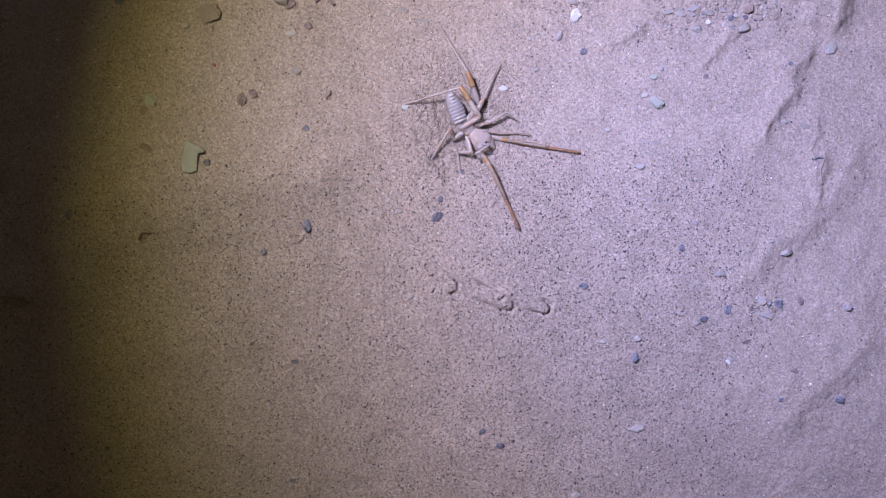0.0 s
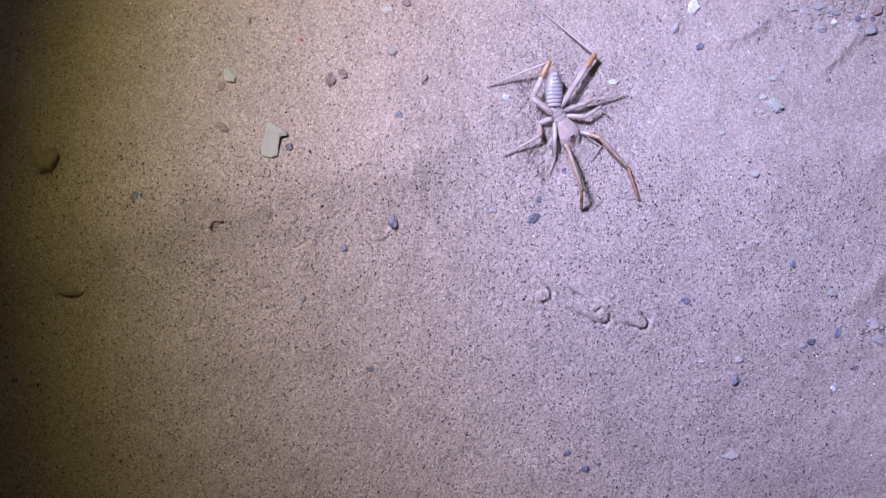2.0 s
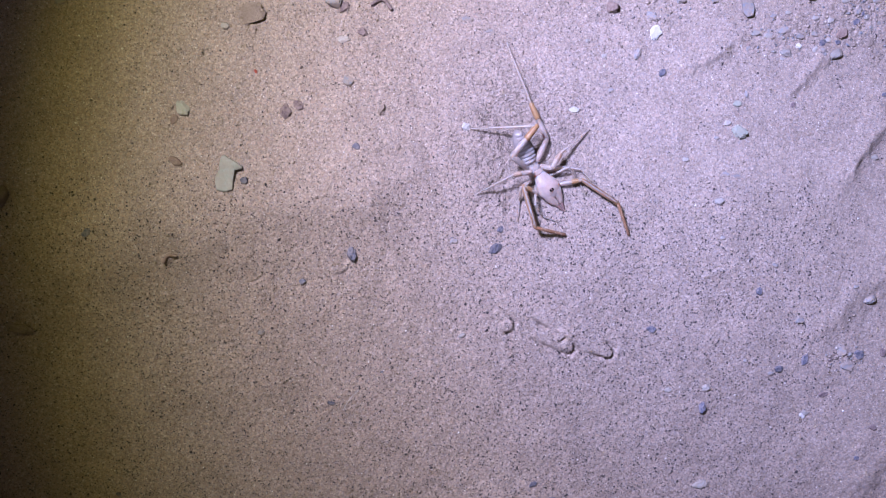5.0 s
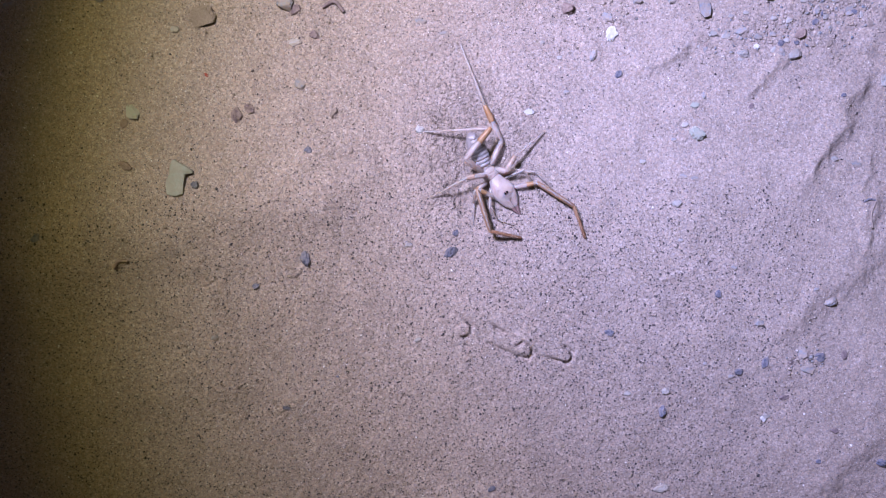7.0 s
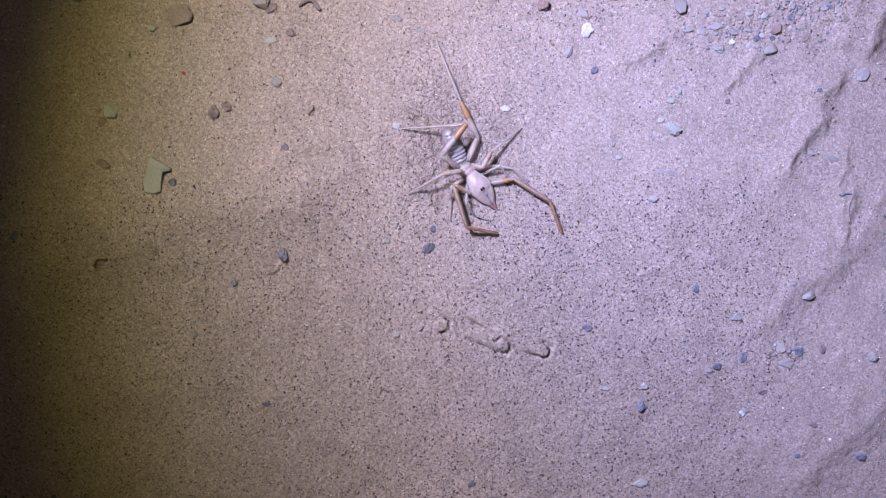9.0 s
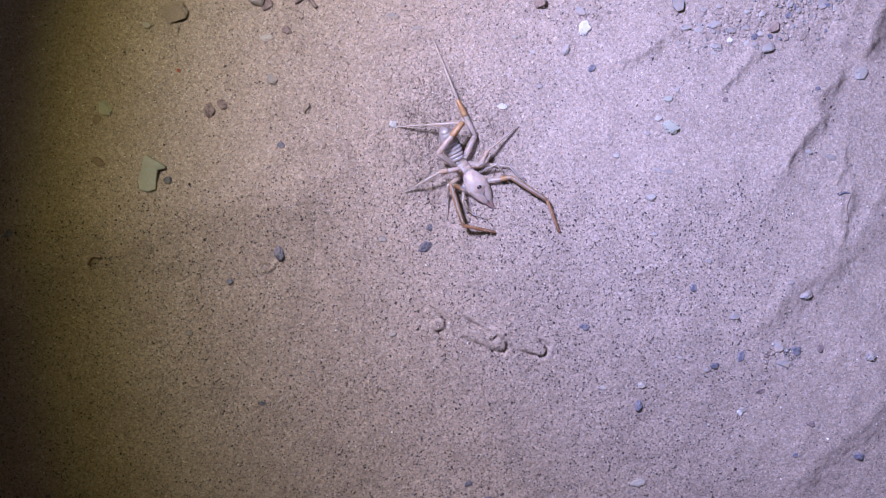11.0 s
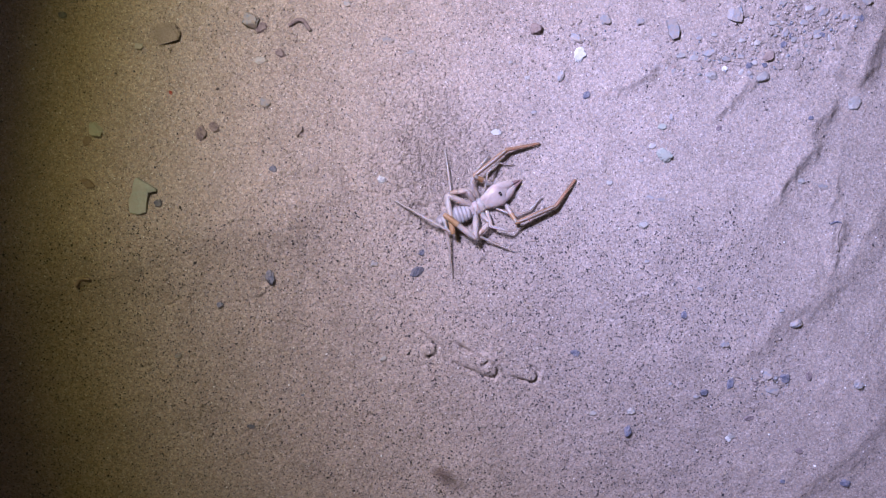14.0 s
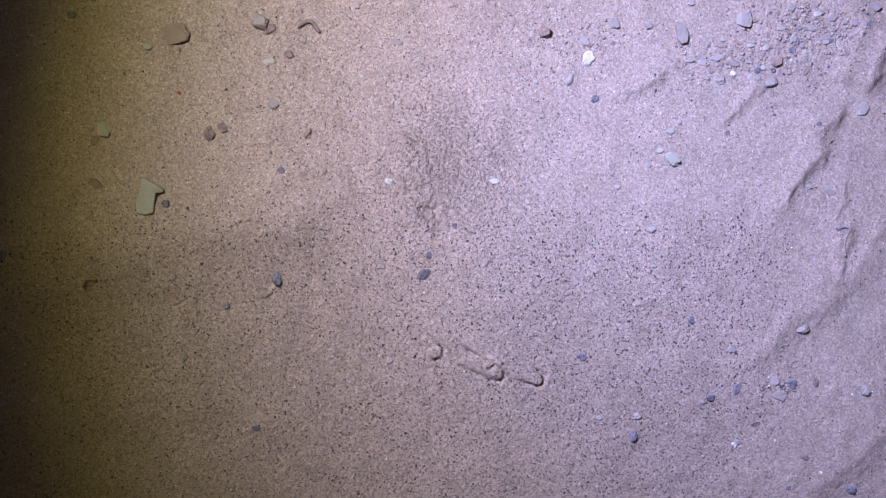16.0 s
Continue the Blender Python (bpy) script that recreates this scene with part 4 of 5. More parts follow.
def glowing_chip():
    m = bpy.data.materials.new("glowing_chip")
    m.use_nodes = True
    t = m.node_tree
    t.nodes.remove(t.nodes["Principled BSDF"])
    glow = node(t, "ShaderNodeEmission", Strength=CHIP_POWER)
    t.links.new(glow.outputs[0], t.nodes["Material Output"].inputs["Surface"])
    return m


def beam_filter():
    """The beam's fall-off and colour fringe put into the lens: bluish middle, dim yellow rim."""
    m = bpy.data.materials.new("beam_filter")
    m.use_nodes = True
    t = m.node_tree
    t.nodes.remove(t.nodes["Principled BSDF"])
    clear = t.nodes.new("ShaderNodeBsdfTransparent")
    co = t.nodes.new("ShaderNodeTexCoord")
    far = t.nodes.new("ShaderNodeVectorMath")
    far.operation = "LENGTH"
    flat = t.nodes.new("ShaderNodeVectorMath")
    flat.operation = "MULTIPLY"
    flat.inputs[1].default_value = (1, 1, 0)
    t.links.new(co.outputs["Object"], flat.inputs[0])
    t.links.new(flat.outputs[0], far.inputs[0])
    share = t.nodes.new("ShaderNodeMath")
    share.operation = "DIVIDE"
    share.inputs[1].default_value = LENS_RADIUS
    t.links.new(far.outputs["Value"], share.inputs[0])
    ramp = t.nodes.new("ShaderNodeValToRGB")
    while len(ramp.color_ramp.elements) < len(BEAM_TINTS):
        ramp.color_ramp.elements.new(0.5)
    for e, (p, c) in zip(ramp.color_ramp.elements, BEAM_TINTS):
        e.position, e.color = p, (*c, 1)
    t.links.new(share.outputs[0], ramp.inputs["Fac"])
    t.links.new(ramp.outputs["Color"], clear.inputs["Color"])
    t.links.new(clear.outputs[0], t.nodes["Material Output"].inputs["Surface"])
    return m


def lathe(profile, sides=40):
    """A closed body of revolution round z; profile of (radius, z) in metres."""
    bm = bmesh.new()
    rings = [[bm.verts.new((r * math.cos(2 * math.pi * k / sides), r * math.sin(2 * math.pi * k / sides), z)) for k in range(sides)] for r, z in profile]
    for a, b in zip(rings, rings[1:] + rings[:1]):
        for k in range(sides):
            bm.faces.new((a[k], a[(k + 1) % sides], b[(k + 1) % sides], b[k]))
    return bm


BLACK = material("black_anodised_metal", (0.012, 0.012, 0.013), (0.022, 0.022, 0.023), 300, rough=0.6, bump=0.1)
torch = tagged(new("torch"), "black metal hand torch shining down on the sand", "torch")
# its space: the chip in the middle, the beam along -z
OUT = LENS_RADIUS + 0.003
part("torch_head", lathe([(LENS_RADIUS, -LENS_AHEAD - 0.0006), (OUT, -LENS_AHEAD - 0.0006), (OUT, -LENS_AHEAD + 0.010), (OUT - 0.001, -LENS_AHEAD + 0.011), (OUT - 0.001, -LENS_AHEAD + 0.014), (OUT, -LENS_AHEAD + 0.015), (OUT, -0.030), (0.031, 0.004), (0.018, 0.012), (0.0005, 0.012), (0.0005, 0.001), (0.028, 0.001), (LENS_RADIUS - 0.004, -0.030), (LENS_RADIUS, -LENS_AHEAD + 0.010)]), BLACK, torch, "black ribbed torch head")
part("barrel", lathe([(0.0005, 0.0122), (0.0165, 0.0122), (0.0165, 0.030), (0.0160, 0.031), (0.0165, 0.032), (0.0165, 0.115), (0.0155, 0.120), (0.0005, 0.120)]), BLACK, torch)
part("switch", lathe([(0.0002, 0.1202), (0.0065, 0.1202), (0.0060, 0.1230), (0.0002, 0.1236)], 24), BLACK, torch, "rubber tail switch")
# the lens disc is an added colour filter that shapes the chip's beam
for name, radius, z, mat, words in (("glowing_chip", CHIP_RADIUS, 0.0, glowing_chip(), "glowing white light chip"), ("lens", LENS_RADIUS, -LENS_AHEAD, beam_filter(), "torch lens that tints and dims the beam towards its edge")):
    disc = bmesh.new()
    bmesh.ops.create_circle(disc, cap_ends=True, cap_tris=True, segments=40, radius=radius, matrix=Matrix.Translation((0, 0, z)))
    part(name, disc, mat, torch, words)

# ---- movement ----


def spaced(start, goals, lengths):
    """Where a span's sight length and the stiff piece differ much, the joints are shared out evenly along the limb's line."""
    line = [start] + goals
    spans = [(b - a).xy.length for a, b in zip(line, line[1:])]
    if all(abs(d - L) < 0.35 * L for d, L in zip(spans, lengths)):
        return goals
    total, full, out, run = sum(spans), sum(lengths), [], 0.0
    for L, g in zip(lengths[:2], goals):
        run += L
        want, k = total * run / full, 0
        while k < 2 and want > spans[k]:
            want -= spans[k]
            k += 1
        q = line[k].lerp(line[k + 1], want / max(spans[k], 1e-6)).lerp(g, 0.3)
        q.z = g.z
        out.append(q)
    return out + [goals[2]]


def reach(start, goals, lengths, low, top=4.4):
    """Joints of a limb with stiff pieces that come as near as they can to where knee, ankle and tip should be."""
    p = [start.copy()] + [g.copy() for g in goals]
    for turn in range(80):
        for k, pull in ((1, 0.22), (2, 0.25), (3, 0.40)):
            q = p[k].lerp(goals[k - 1], pull)
            p[k] = Vector((q.x, q.y, min(max(p[k].z * 0.97 + goals[k - 1].z * 0.03, low[k]), max(top, low[k] + 0.3))))
        for again in range(4):
            for k in (2, 1, 0):
                d = p[k + 1] - p[k]
                fix = d * ((d.length - lengths[k]) / max(d.length, 1e-6))
                if k == 0:
                    p[1] -= fix
                else:
                    p[k] += fix * 0.5
                    p[k + 1] -= fix * 0.5
            for k in (1, 2, 3):
                p[k].z = min(max(p[k].z, low[k]), max(top, low[k] + 0.3))
    for k in range(3):
        p[k + 1] = p[k] + (p[k + 1] - p[k]).normalized() * lengths[k]
    return p


def motions():
    """Stances of the spider: time, body place and bearing, abdomen's swing and lift over the body's back, then knee, ankle and tip of each limb
    (left and right side) on the ground plan, in millimetres, and how far the head is bowed into the sand."""
    body_rows, abdomen_rows = [], []
    limb_rows = {key: [] for key in SEGMENTS}

    def laid(joints):
        return [c for k in range(3) for c in settle(joints[2 * k], joints[2 * k + 1])]

    def stance(t, at, turn, tail, lift, left, right, bow=0.0):
        at, left, right = settle(*at), [laid(j) for j in left], [laid(j) for j in right]
        under = [height((at[0] + a) * MM, (at[1] + b) * MM) for a in (-8, 0, 8) for b in (-8, 0, 8)]
        base = pose(at[0] * MM, at[1] * MM, -0.0010 + 0.5 * (max(under) + sum(under) / 9), 0, 0, turn)
        bowed = pose(-5 * MM, 0, (2.0 + 0.08 * bow) * MM, 0, bow, 0) @ pose(5 * MM, 0, -2.0 * MM)
        straight = bowed.inverted()
        body_rows.append((t, base @ bowed))
        abdomen_rows.append((t, pose(-8.2 * MM, 0, 2.1 * MM, 0, 0, 0) @ pose(0, 0, 0, 0, lift, tail)))
        away = base.inverted()
        tail_way = Vector((-math.cos(radians(tail)), -math.sin(radians(tail))))
        for side, plan, sign in (("left", left, 1), ("right", right, -1)):
            for limb, joints in zip(LEG_PLAN, plan):
                lengths, widths, root, mats = LEG_PLAN[limb]
                start = (bowed @ (Vector((root[0], root[1] * sign, root[2])) * MM)) / MM
                goals = [(away @ Vector((joints[2 * k] * MM, joints[2 * k + 1] * MM, 0))) / MM for k in range(3)]
                soil = [(height(joints[2 * k] * MM, joints[2 * k + 1] * MM) - base.translation.z) / MM for k in range(3)]
                spans = [(b - a).xy.length for a, b in zip([start] + goals, goals)]
                slack = math.sqrt(max(0.0, 1 - min(1.0, sum(spans) / sum(lengths)) ** 2))
                arch = 1.8 if limb == "feeler" and bow else 1.0
                for g, z, lie in zip(goals, (1.6 + lengths[0] * slack * 0.5 * arch, 1.2 + lengths[2] * slack * 0.3 * arch * arch, 0.35), soil):
                    g.z = z + lie
                clear = [1.6, 2.0, 0.35] if limb == "fourth_leg" else [0.8, 0.7, 0.35]
                for k in range(2):
                    along_tail = max(0.0, min(10.0, Vector((goals[k].x + 8.2, goals[k].y)).dot(tail_way)))
                    if (Vector((goals[k].x + 8.2, goals[k].y)) - tail_way * along_tail).length < 4.6:
                        clear[k] = (5.2 if lift > 10 else 4.3) + along_tail * math.sin(radians(max(0.0, lift + bow)))
                chain = reach(start, spaced(start, goals, lengths), lengths, [0] + [lie + z for lie, z in zip(soil, clear)], 10.0 if arch > 1 else 4.4)
                for k in range(3):
                    way = chain[k + 1] - chain[k]
                    turn_to = Matrix.Rotation(math.atan2(way.y, way.x), 4, "Z") @ Matrix.Rotation(-math.asin(max(-1, min(1, way.z / way.length))), 4, "Y")
                    limb_rows[limb, side, k].append((t, straight @ Matrix.Translation(chain[k] * MM) @ turn_to))

    stance(0, (30.6, 11.6), -41.3, -27.0, -5.0,
           [(38.9, 10.9, 46.8, 9.6, 65.6, 6.4), (37.3, 13.3, 41.0, 13.8, 46.0, 13.0), (34.9, 17.3, 38.7, 19.8, 42.0, 17.2), (31.5, 22.6, 33.9, 28.6, 37.5, 36.5), (27.7, 22.7, 25.7, 32.9, 20.4, 44.1)],
           [(31.6, 5.9, 34.7, -0.3, 41.1, -15.3), (30.6, 8.7, 30.2, 7.3, 30.2, 5.8), (25.7, 11.3, 24.9, 8.2, 24.0, 3.5), (21.6, 13.0, 18.4, 11.7, 16.4, 7.9), (26.8, 21.0, 22.1, 23.9, 10.2, 23.5)], bow=15.0)
    stance(0.5, (25.1, 9.2), -54.8, -30.0, -22.0,
           [(30.2, 7.9, 36.3, 5.2, 52.5, -5.2), (31.1, 11.1, 36.6, 9.2, 34.2, 4.2), (28.7, 15.5, 33.2, 19.0, 37.8, 21.5), (28.3, 17.1, 34.1, 22.0, 41.7, 23.4), (25.3, 24.3, 24.2, 33.5, 20.1, 43.3)],
           [(25.4, 1.9, 24.2, -6.0, 23.8, -18.7), (22.9, 5.2, 21.1, 2.2, 25.0, -0.1), (22.6, 8.4, 21.1, 3.8, 22.5, 0.7), (17.9, 12.9, 14.3, 12.7, 9.0, 7.4), (19.1, 18.7, 18.7, 27.6, 5.2, 28.0)], bow=25.0)
    stance(1, (27.0, 9.9), -50.0, -37.0, 26.0,
           [(31.0, 11.0, 40.3, 7.0, 54.8, -3.1), (30.9, 12.6, 37.6, 13.0, 37.0, 8.9), (27.8, 15.6, 32.2, 19.1, 37.0, 22.2), (27.0, 16.7, 34.6, 21.7, 41.5, 23.5), (26.2, 23.6, 24.4, 34.0, 22.7, 43.0)],
           [(25.5, 4.8, 26.4, -0.9, 27.0, -16.0), (23.9, 4.3, 24.4, 1.4, 27.0, 0.9), (23.1, 8.1, 22.9, 5.0, 25.4, 2.1), (20.7, 12.3, 14.8, 12.2, 9.4, 7.0), (19.4, 17.3, 18.7, 25.1, 4.3, 25.1)], bow=25.0)
    stance(1.5, (26.9, 10.4), -49.5, -34.0, 28.0,
           [(35.0, 9.5, 40.4, 7.5, 53.5, -3.9), (31.0, 13.8, 36.3, 13.8, 36.1, 9.5), (27.0, 16.6, 32.3, 18.9, 37.8, 21.0), (27.0, 17.8, 33.8, 21.4, 41.7, 24.1), (25.0, 25.2, 24.2, 33.9, 22.7, 42.3)],
           [(24.5, 6.1, 26.8, -1.7, 29.4, -10.6), (26.5, 6.4, 28.6, 6.0, 30.2, 4.4), (22.6, 9.4, 21.6, 5.0, 25.2, 2.3), (20.1, 13.8, 15.2, 13.4, 9.3, 7.3), (18.8, 17.5, 19.6, 25.9, 4.6, 26.0)], bow=25.0)
    stance(2, (25.4, 12.8), -55.0, -32.0, -10.0,
           [(33.9, 11.0, 39.8, 7.1, 45.5, -5.2), (31.3, 11.2, 35.0, 9.2, 32.0, 5.5), (28.0, 17.8, 34.0, 19.0, 36.9, 17.5), (29.5, 20.8, 35.5, 23.2, 41.8, 23.5), (27.1, 27.1, 29.7, 36.2, 20.1, 44.1)],
           [(23.8, 8.7, 26.1, 1.2, 29.5, -7.7), (21.3, 9.4, 21.8, 8.1, 23.3, 6.1), (21.3, 8.7, 21.9, 5.9, 21.0, 1.5), (17.4, 13.8, 14.8, 11.0, 8.9, 7.0), (17.2, 22.0, 16.0, 28.6, 4.3, 25.4)], bow=18.0)
    stance(2.5, (26.6, 7.9), -48.5, -24.0, 15.0,
           [(37.2, 8.1, 46.6, 5.9, 56.7, -3.4), (34.0, 14.1, 38.5, 13.5, 41.3, 10.3), (31.7, 13.3, 34.2, 11.6, 33.1, 7.4), (28.6, 13.6, 33.8, 16.5, 41.9, 22.6), (25.9, 16.3, 26.1, 27.8, 19.1, 44.0)],
           [(23.7, 5.4, 25.9, -3.5, 29.5, -7.9), (26.4, 1.9, 28.5, 0.4, 31.7, -0.8), (23.3, 6.4, 23.0, 4.2, 23.1, -0.4), (20.1, 10.5, 16.7, 8.7, 9.9, 7.2), (23.1, 16.2, 24.0, 21.4, 4.6, 24.7)], bow=10.0)
    stance(2.9, (29.7, 7.0), -53.1, -10.0, 15.0,
           [(39.3, 8.8, 48.5, 2.7, 52.3, -5.6), (34.2, 11.2, 37.6, 9.1, 40.1, 5.5), (37.1, 13.4, 41.0, 10.8, 42.8, 7.8), (30.7, 13.0, 31.8, 14.7, 40.6, 22.2), (28.8, 17.8, 25.0, 28.8, 18.4, 46.0)],
           [(24.0, 6.1, 27.8, -4.3, 33.6, -5.5), (26.1, 3.7, 28.1, -0.3, 32.4, -2.1), (22.6, 7.0, 22.2, 4.0, 22.0, -1.7), (25.3, 11.0, 21.9, 11.1, 10.6, 5.1), (22.2, 13.0, 26.0, 20.9, 9.1, 22.4)])
    stance(3.3, (30.4, 6.2), -53.1, -10.0, 15.0,
           [(40.0, 8.0, 49.2, 1.9, 53.0, -6.4), (34.9, 10.4, 38.3, 8.3, 40.8, 4.7), (37.8, 12.6, 41.7, 10.0, 43.5, 7.0), (31.4, 12.2, 32.5, 13.9, 41.3, 21.4), (29.5, 17.0, 25.7, 28.0, 19.1, 45.2)],
           [(24.7, 5.3, 28.5, -5.1, 34.3, -6.3), (26.8, 2.9, 28.8, -1.1, 33.1, -2.9), (23.3, 6.2, 22.9, 3.2, 22.7, -2.5), (26.0, 10.2, 22.6, 10.3, 11.3, 4.3), (22.9, 12.2, 26.7, 20.1, 9.8, 21.6)])
    stance(12.42, (30.4, 6.2), -53.1, -10.0, 15.0,
           [(40.0, 8.0, 49.2, 1.9, 53.0, -6.4), (34.9, 10.4, 38.3, 8.3, 40.8, 4.7), (37.8, 12.6, 41.7, 10.0, 43.5, 7.0), (31.4, 12.2, 32.5, 13.9, 41.3, 21.4), (29.5, 17.0, 25.7, 28.0, 19.1, 45.2)],
           [(24.7, 5.3, 28.5, -5.1, 34.3, -6.3), (26.8, 2.9, 28.8, -1.1, 33.1, -2.9), (23.3, 6.2, 22.9, 3.2, 22.7, -2.5), (26.0, 10.2, 22.6, 10.3, 11.3, 4.3), (22.9, 12.2, 26.7, 20.1, 9.8, 21.6)])
    stance(12.5, (28.7, 8.9), -30.3, -36.0, -4.0,
           [(36.3, 11.5, 44.7, 12.9, 56.6, 10.7), (30.3, 14.2, 35.6, 14.0, 40.4, 11.9), (31.1, 16.9, 34.9, 17.0, 39.6, 14.9), (29.6, 15.7, 31.9, 18.4, 42.2, 23.5), (25.8, 18.3, 23.3, 29.7, 20.0, 46.4)],
           [(26.6, 3.8, 35.0, -3.6, 39.4, -2.9), (28.9, 2.8, 31.9, -0.6, 35.6, -0.1), (25.9, 5.0, 24.8, 2.1, 23.0, -2.1), (24.4, 10.2, 20.7, 9.9, 10.3, 4.7), (20.6, 13.1, 18.9, 22.3, 1.7, 17.2)])
    stance(13, (30.3, 6.8), -15.7, -26.0, -4.0,
           [(36.5, 11.5, 45.1, 13.4, 58.8, 13.1), (35.6, 10.3, 38.3, 11.9, 40.9, 10.0), (33.0, 11.8, 33.8, 15.4, 41.6, 15.6), (27.5, 10.2, 28.1, 14.7, 31.2, 28.2), (22.6, 11.7, 17.1, 15.8, 10.8, 32.3)],
           [(30.1, 1.7, 38.5, -5.8, 47.1, -7.3), (32.3, 2.9, 33.9, 1.4, 35.9, 1.4), (28.6, 3.6, 25.6, -0.9, 23.5, -2.8), (27.1, 5.1, 24.9, -0.1, 25.0, -9.1), (21.8, 9.5, 15.6, 11.6, -0.3, 6.0)])
    stance(13.5, (38.8, 10.4), 28.5, -6.0, -4.0,
           [(34.7, 14.3, 40.7, 22.4, 50.0, 27.9), (36.2, 14.6, 37.0, 18.8, 39.5, 21.5), (32.9, 13.1, 33.7, 16.1, 35.4, 21.4), (31.7, 11.3, 26.9, 10.3, 24.4, 22.0), (27.3, 8.6, 27.3, -1.5, 11.3, 6.2)],
           [(43.9, 4.2, 54.6, 7.3, 61.3, 16.5), (42.3, 5.4, 48.5, 7.3, 50.7, 10.7), (36.8, 3.4, 41.0, 1.5, 45.8, 2.5), (36.8, 2.7, 35.4, -1.5, 42.8, -6.0), (32.6, 1.5, 28.8, 5.6, 28.1, -10.2)])
    stance(13.8, (37.6, 10.2), 31.9, -13.0, -2.0,
           [(33.2, 15.0, 40.0, 22.1, 49.3, 24.3), (34.9, 15.3, 38.3, 18.9, 42.7, 18.5), (31.1, 13.4, 32.5, 16.8, 35.4, 20.4), (29.6, 11.4, 25.8, 10.5, 24.1, 22.3), (25.5, 9.6, 26.4, 0.0, 10.3, 8.9)],
           [(42.6, 4.3, 53.3, 7.5, 59.3, 14.7), (41.1, 5.2, 47.0, 6.2, 50.2, 10.5), (36.3, 3.6, 40.1, 1.3, 45.1, 1.8), (35.7, 3.2, 32.9, -0.7, 42.6, -4.7), (30.8, 1.1, 25.1, 5.2, 26.3, -11.6)])
    stance(14.8, (37.6, 10.2), 31.9, -13.0, -2.0,
           [(33.2, 15.0, 40.0, 22.1, 49.3, 24.3), (34.9, 15.3, 38.3, 18.9, 42.7, 18.5), (31.1, 13.4, 32.5, 16.8, 35.4, 20.4), (29.6, 11.4, 25.8, 10.5, 24.1, 22.3), (25.5, 9.6, 26.4, 0.0, 10.3, 8.9)],
           [(42.6, 4.3, 53.3, 7.5, 59.3, 14.7), (41.1, 5.2, 47.0, 6.2, 50.2, 10.5), (36.3, 3.6, 40.1, 1.3, 45.1, 1.8), (35.7, 3.2, 32.9, -0.7, 42.6, -4.7), (30.8, 1.1, 25.1, 5.2, 26.3, -11.6)])
    stance(15, (26.3, 10.7), 106.9, 14.1, 5.0,
           [(19.9, 12.7, 17.9, 7.5, 9.8, 11.1), (20.7, 9.7, 18.7, 6.7, 19.8, 4.9), (23.0, 5.6, 17.5, 3.7, 14.0, 5.9), (26.1, 0.9, 24.9, -5.2, 19.4, -6.3), (33.9, -0.4, 37.0, -3.5, 22.2, -11.5)],
           [(31.8, 15.1, 35.4, 15.7, 40.8, 18.9), (31.8, 13.6, 36.6, 13.0, 40.0, 17.4), (34.9, 10.3, 42.0, 9.2, 43.4, 18.0), (33.7, 8.5, 36.8, 5.8, 35.8, 0.9), (33.5, 1.0, 36.1, -0.5, 43.8, -0.6)])
    stance(15.2, (22.9, 7.4), -172.9, -61.5, 5.0,
           [(22.3, -1.5, 15.8, -5.0, 2.4, -8.8), (19.3, 1.8, 23.2, -1.2, 25.0, -4.3), (24.7, 3.1, 27.0, -1.1, 24.3, -5.3), (31.2, -1.7, 29.7, -11.6, 24.1, -13.2), (40.2, -0.3, 40.5, -9.8, 34.8, -17.3)],
           [(20.1, 12.9, 15.5, 15.0, 4.9, 11.9), (24.2, 13.4, 21.4, 16.6, 17.1, 14.9), (27.2, 12.3, 28.1, 16.5, 23.1, 18.3), (31.7, 10.9, 33.1, 15.4, 27.7, 18.1), (37.6, 1.3, 40.4, 9.2, 39.6, 17.1)])
    stance(15.3, (19.3, -3.8), -130.3, -45.9, 5.0,
           [(22.3, -10.5, 19.6, -17.5, 10.0, -23.2), (24.5, -7.5, 26.6, -10.6, 26.0, -14.0), (28.9, -6.0, 32.3, -9.1, 35.4, -10.8), (33.4, -2.9, 36.8, -6.0, 37.3, -12.4), (39.3, 0.1, 42.1, -6.0, 40.4, -13.9)],
           [(11.9, -4.7, 8.3, -7.8, 1.0, -15.6), (15.5, -1.7, 12.0, -3.3, 9.8, -6.5), (17.0, -0.2, 14.1, 1.2, 9.7, 1.8), (21.4, 2.8, 18.5, 5.7, 14.1, 7.1), (31.7, 5.9, 36.4, 11.9, 38.2, 19.5)])
    stance(15.4, (15.2, -16.6), -106.3, -18.2, -0.0,
           [(21.8, -23.9, 21.3, -31.8, 14.8, -41.9), (24.0, -20.1, 26.8, -22.0, 25.3, -26.5), (23.1, -13.4, 29.3, -12.3, 37.3, -13.1), (26.8, -11.2, 31.1, -11.8, 36.7, -12.7), (31.1, -1.5, 39.6, 0.8, 43.0, -4.7)],
           [(8.4, -18.7, 2.6, -26.0, -5.3, -38.4), (9.1, -16.5, 5.2, -19.8, 4.8, -25.0), (12.8, -15.0, 8.4, -15.3, 5.5, -18.3), (13.5, -10.5, 9.0, -6.3, 6.5, -1.7), (27.3, 1.4, 32.7, 8.9, 27.0, 21.5)])
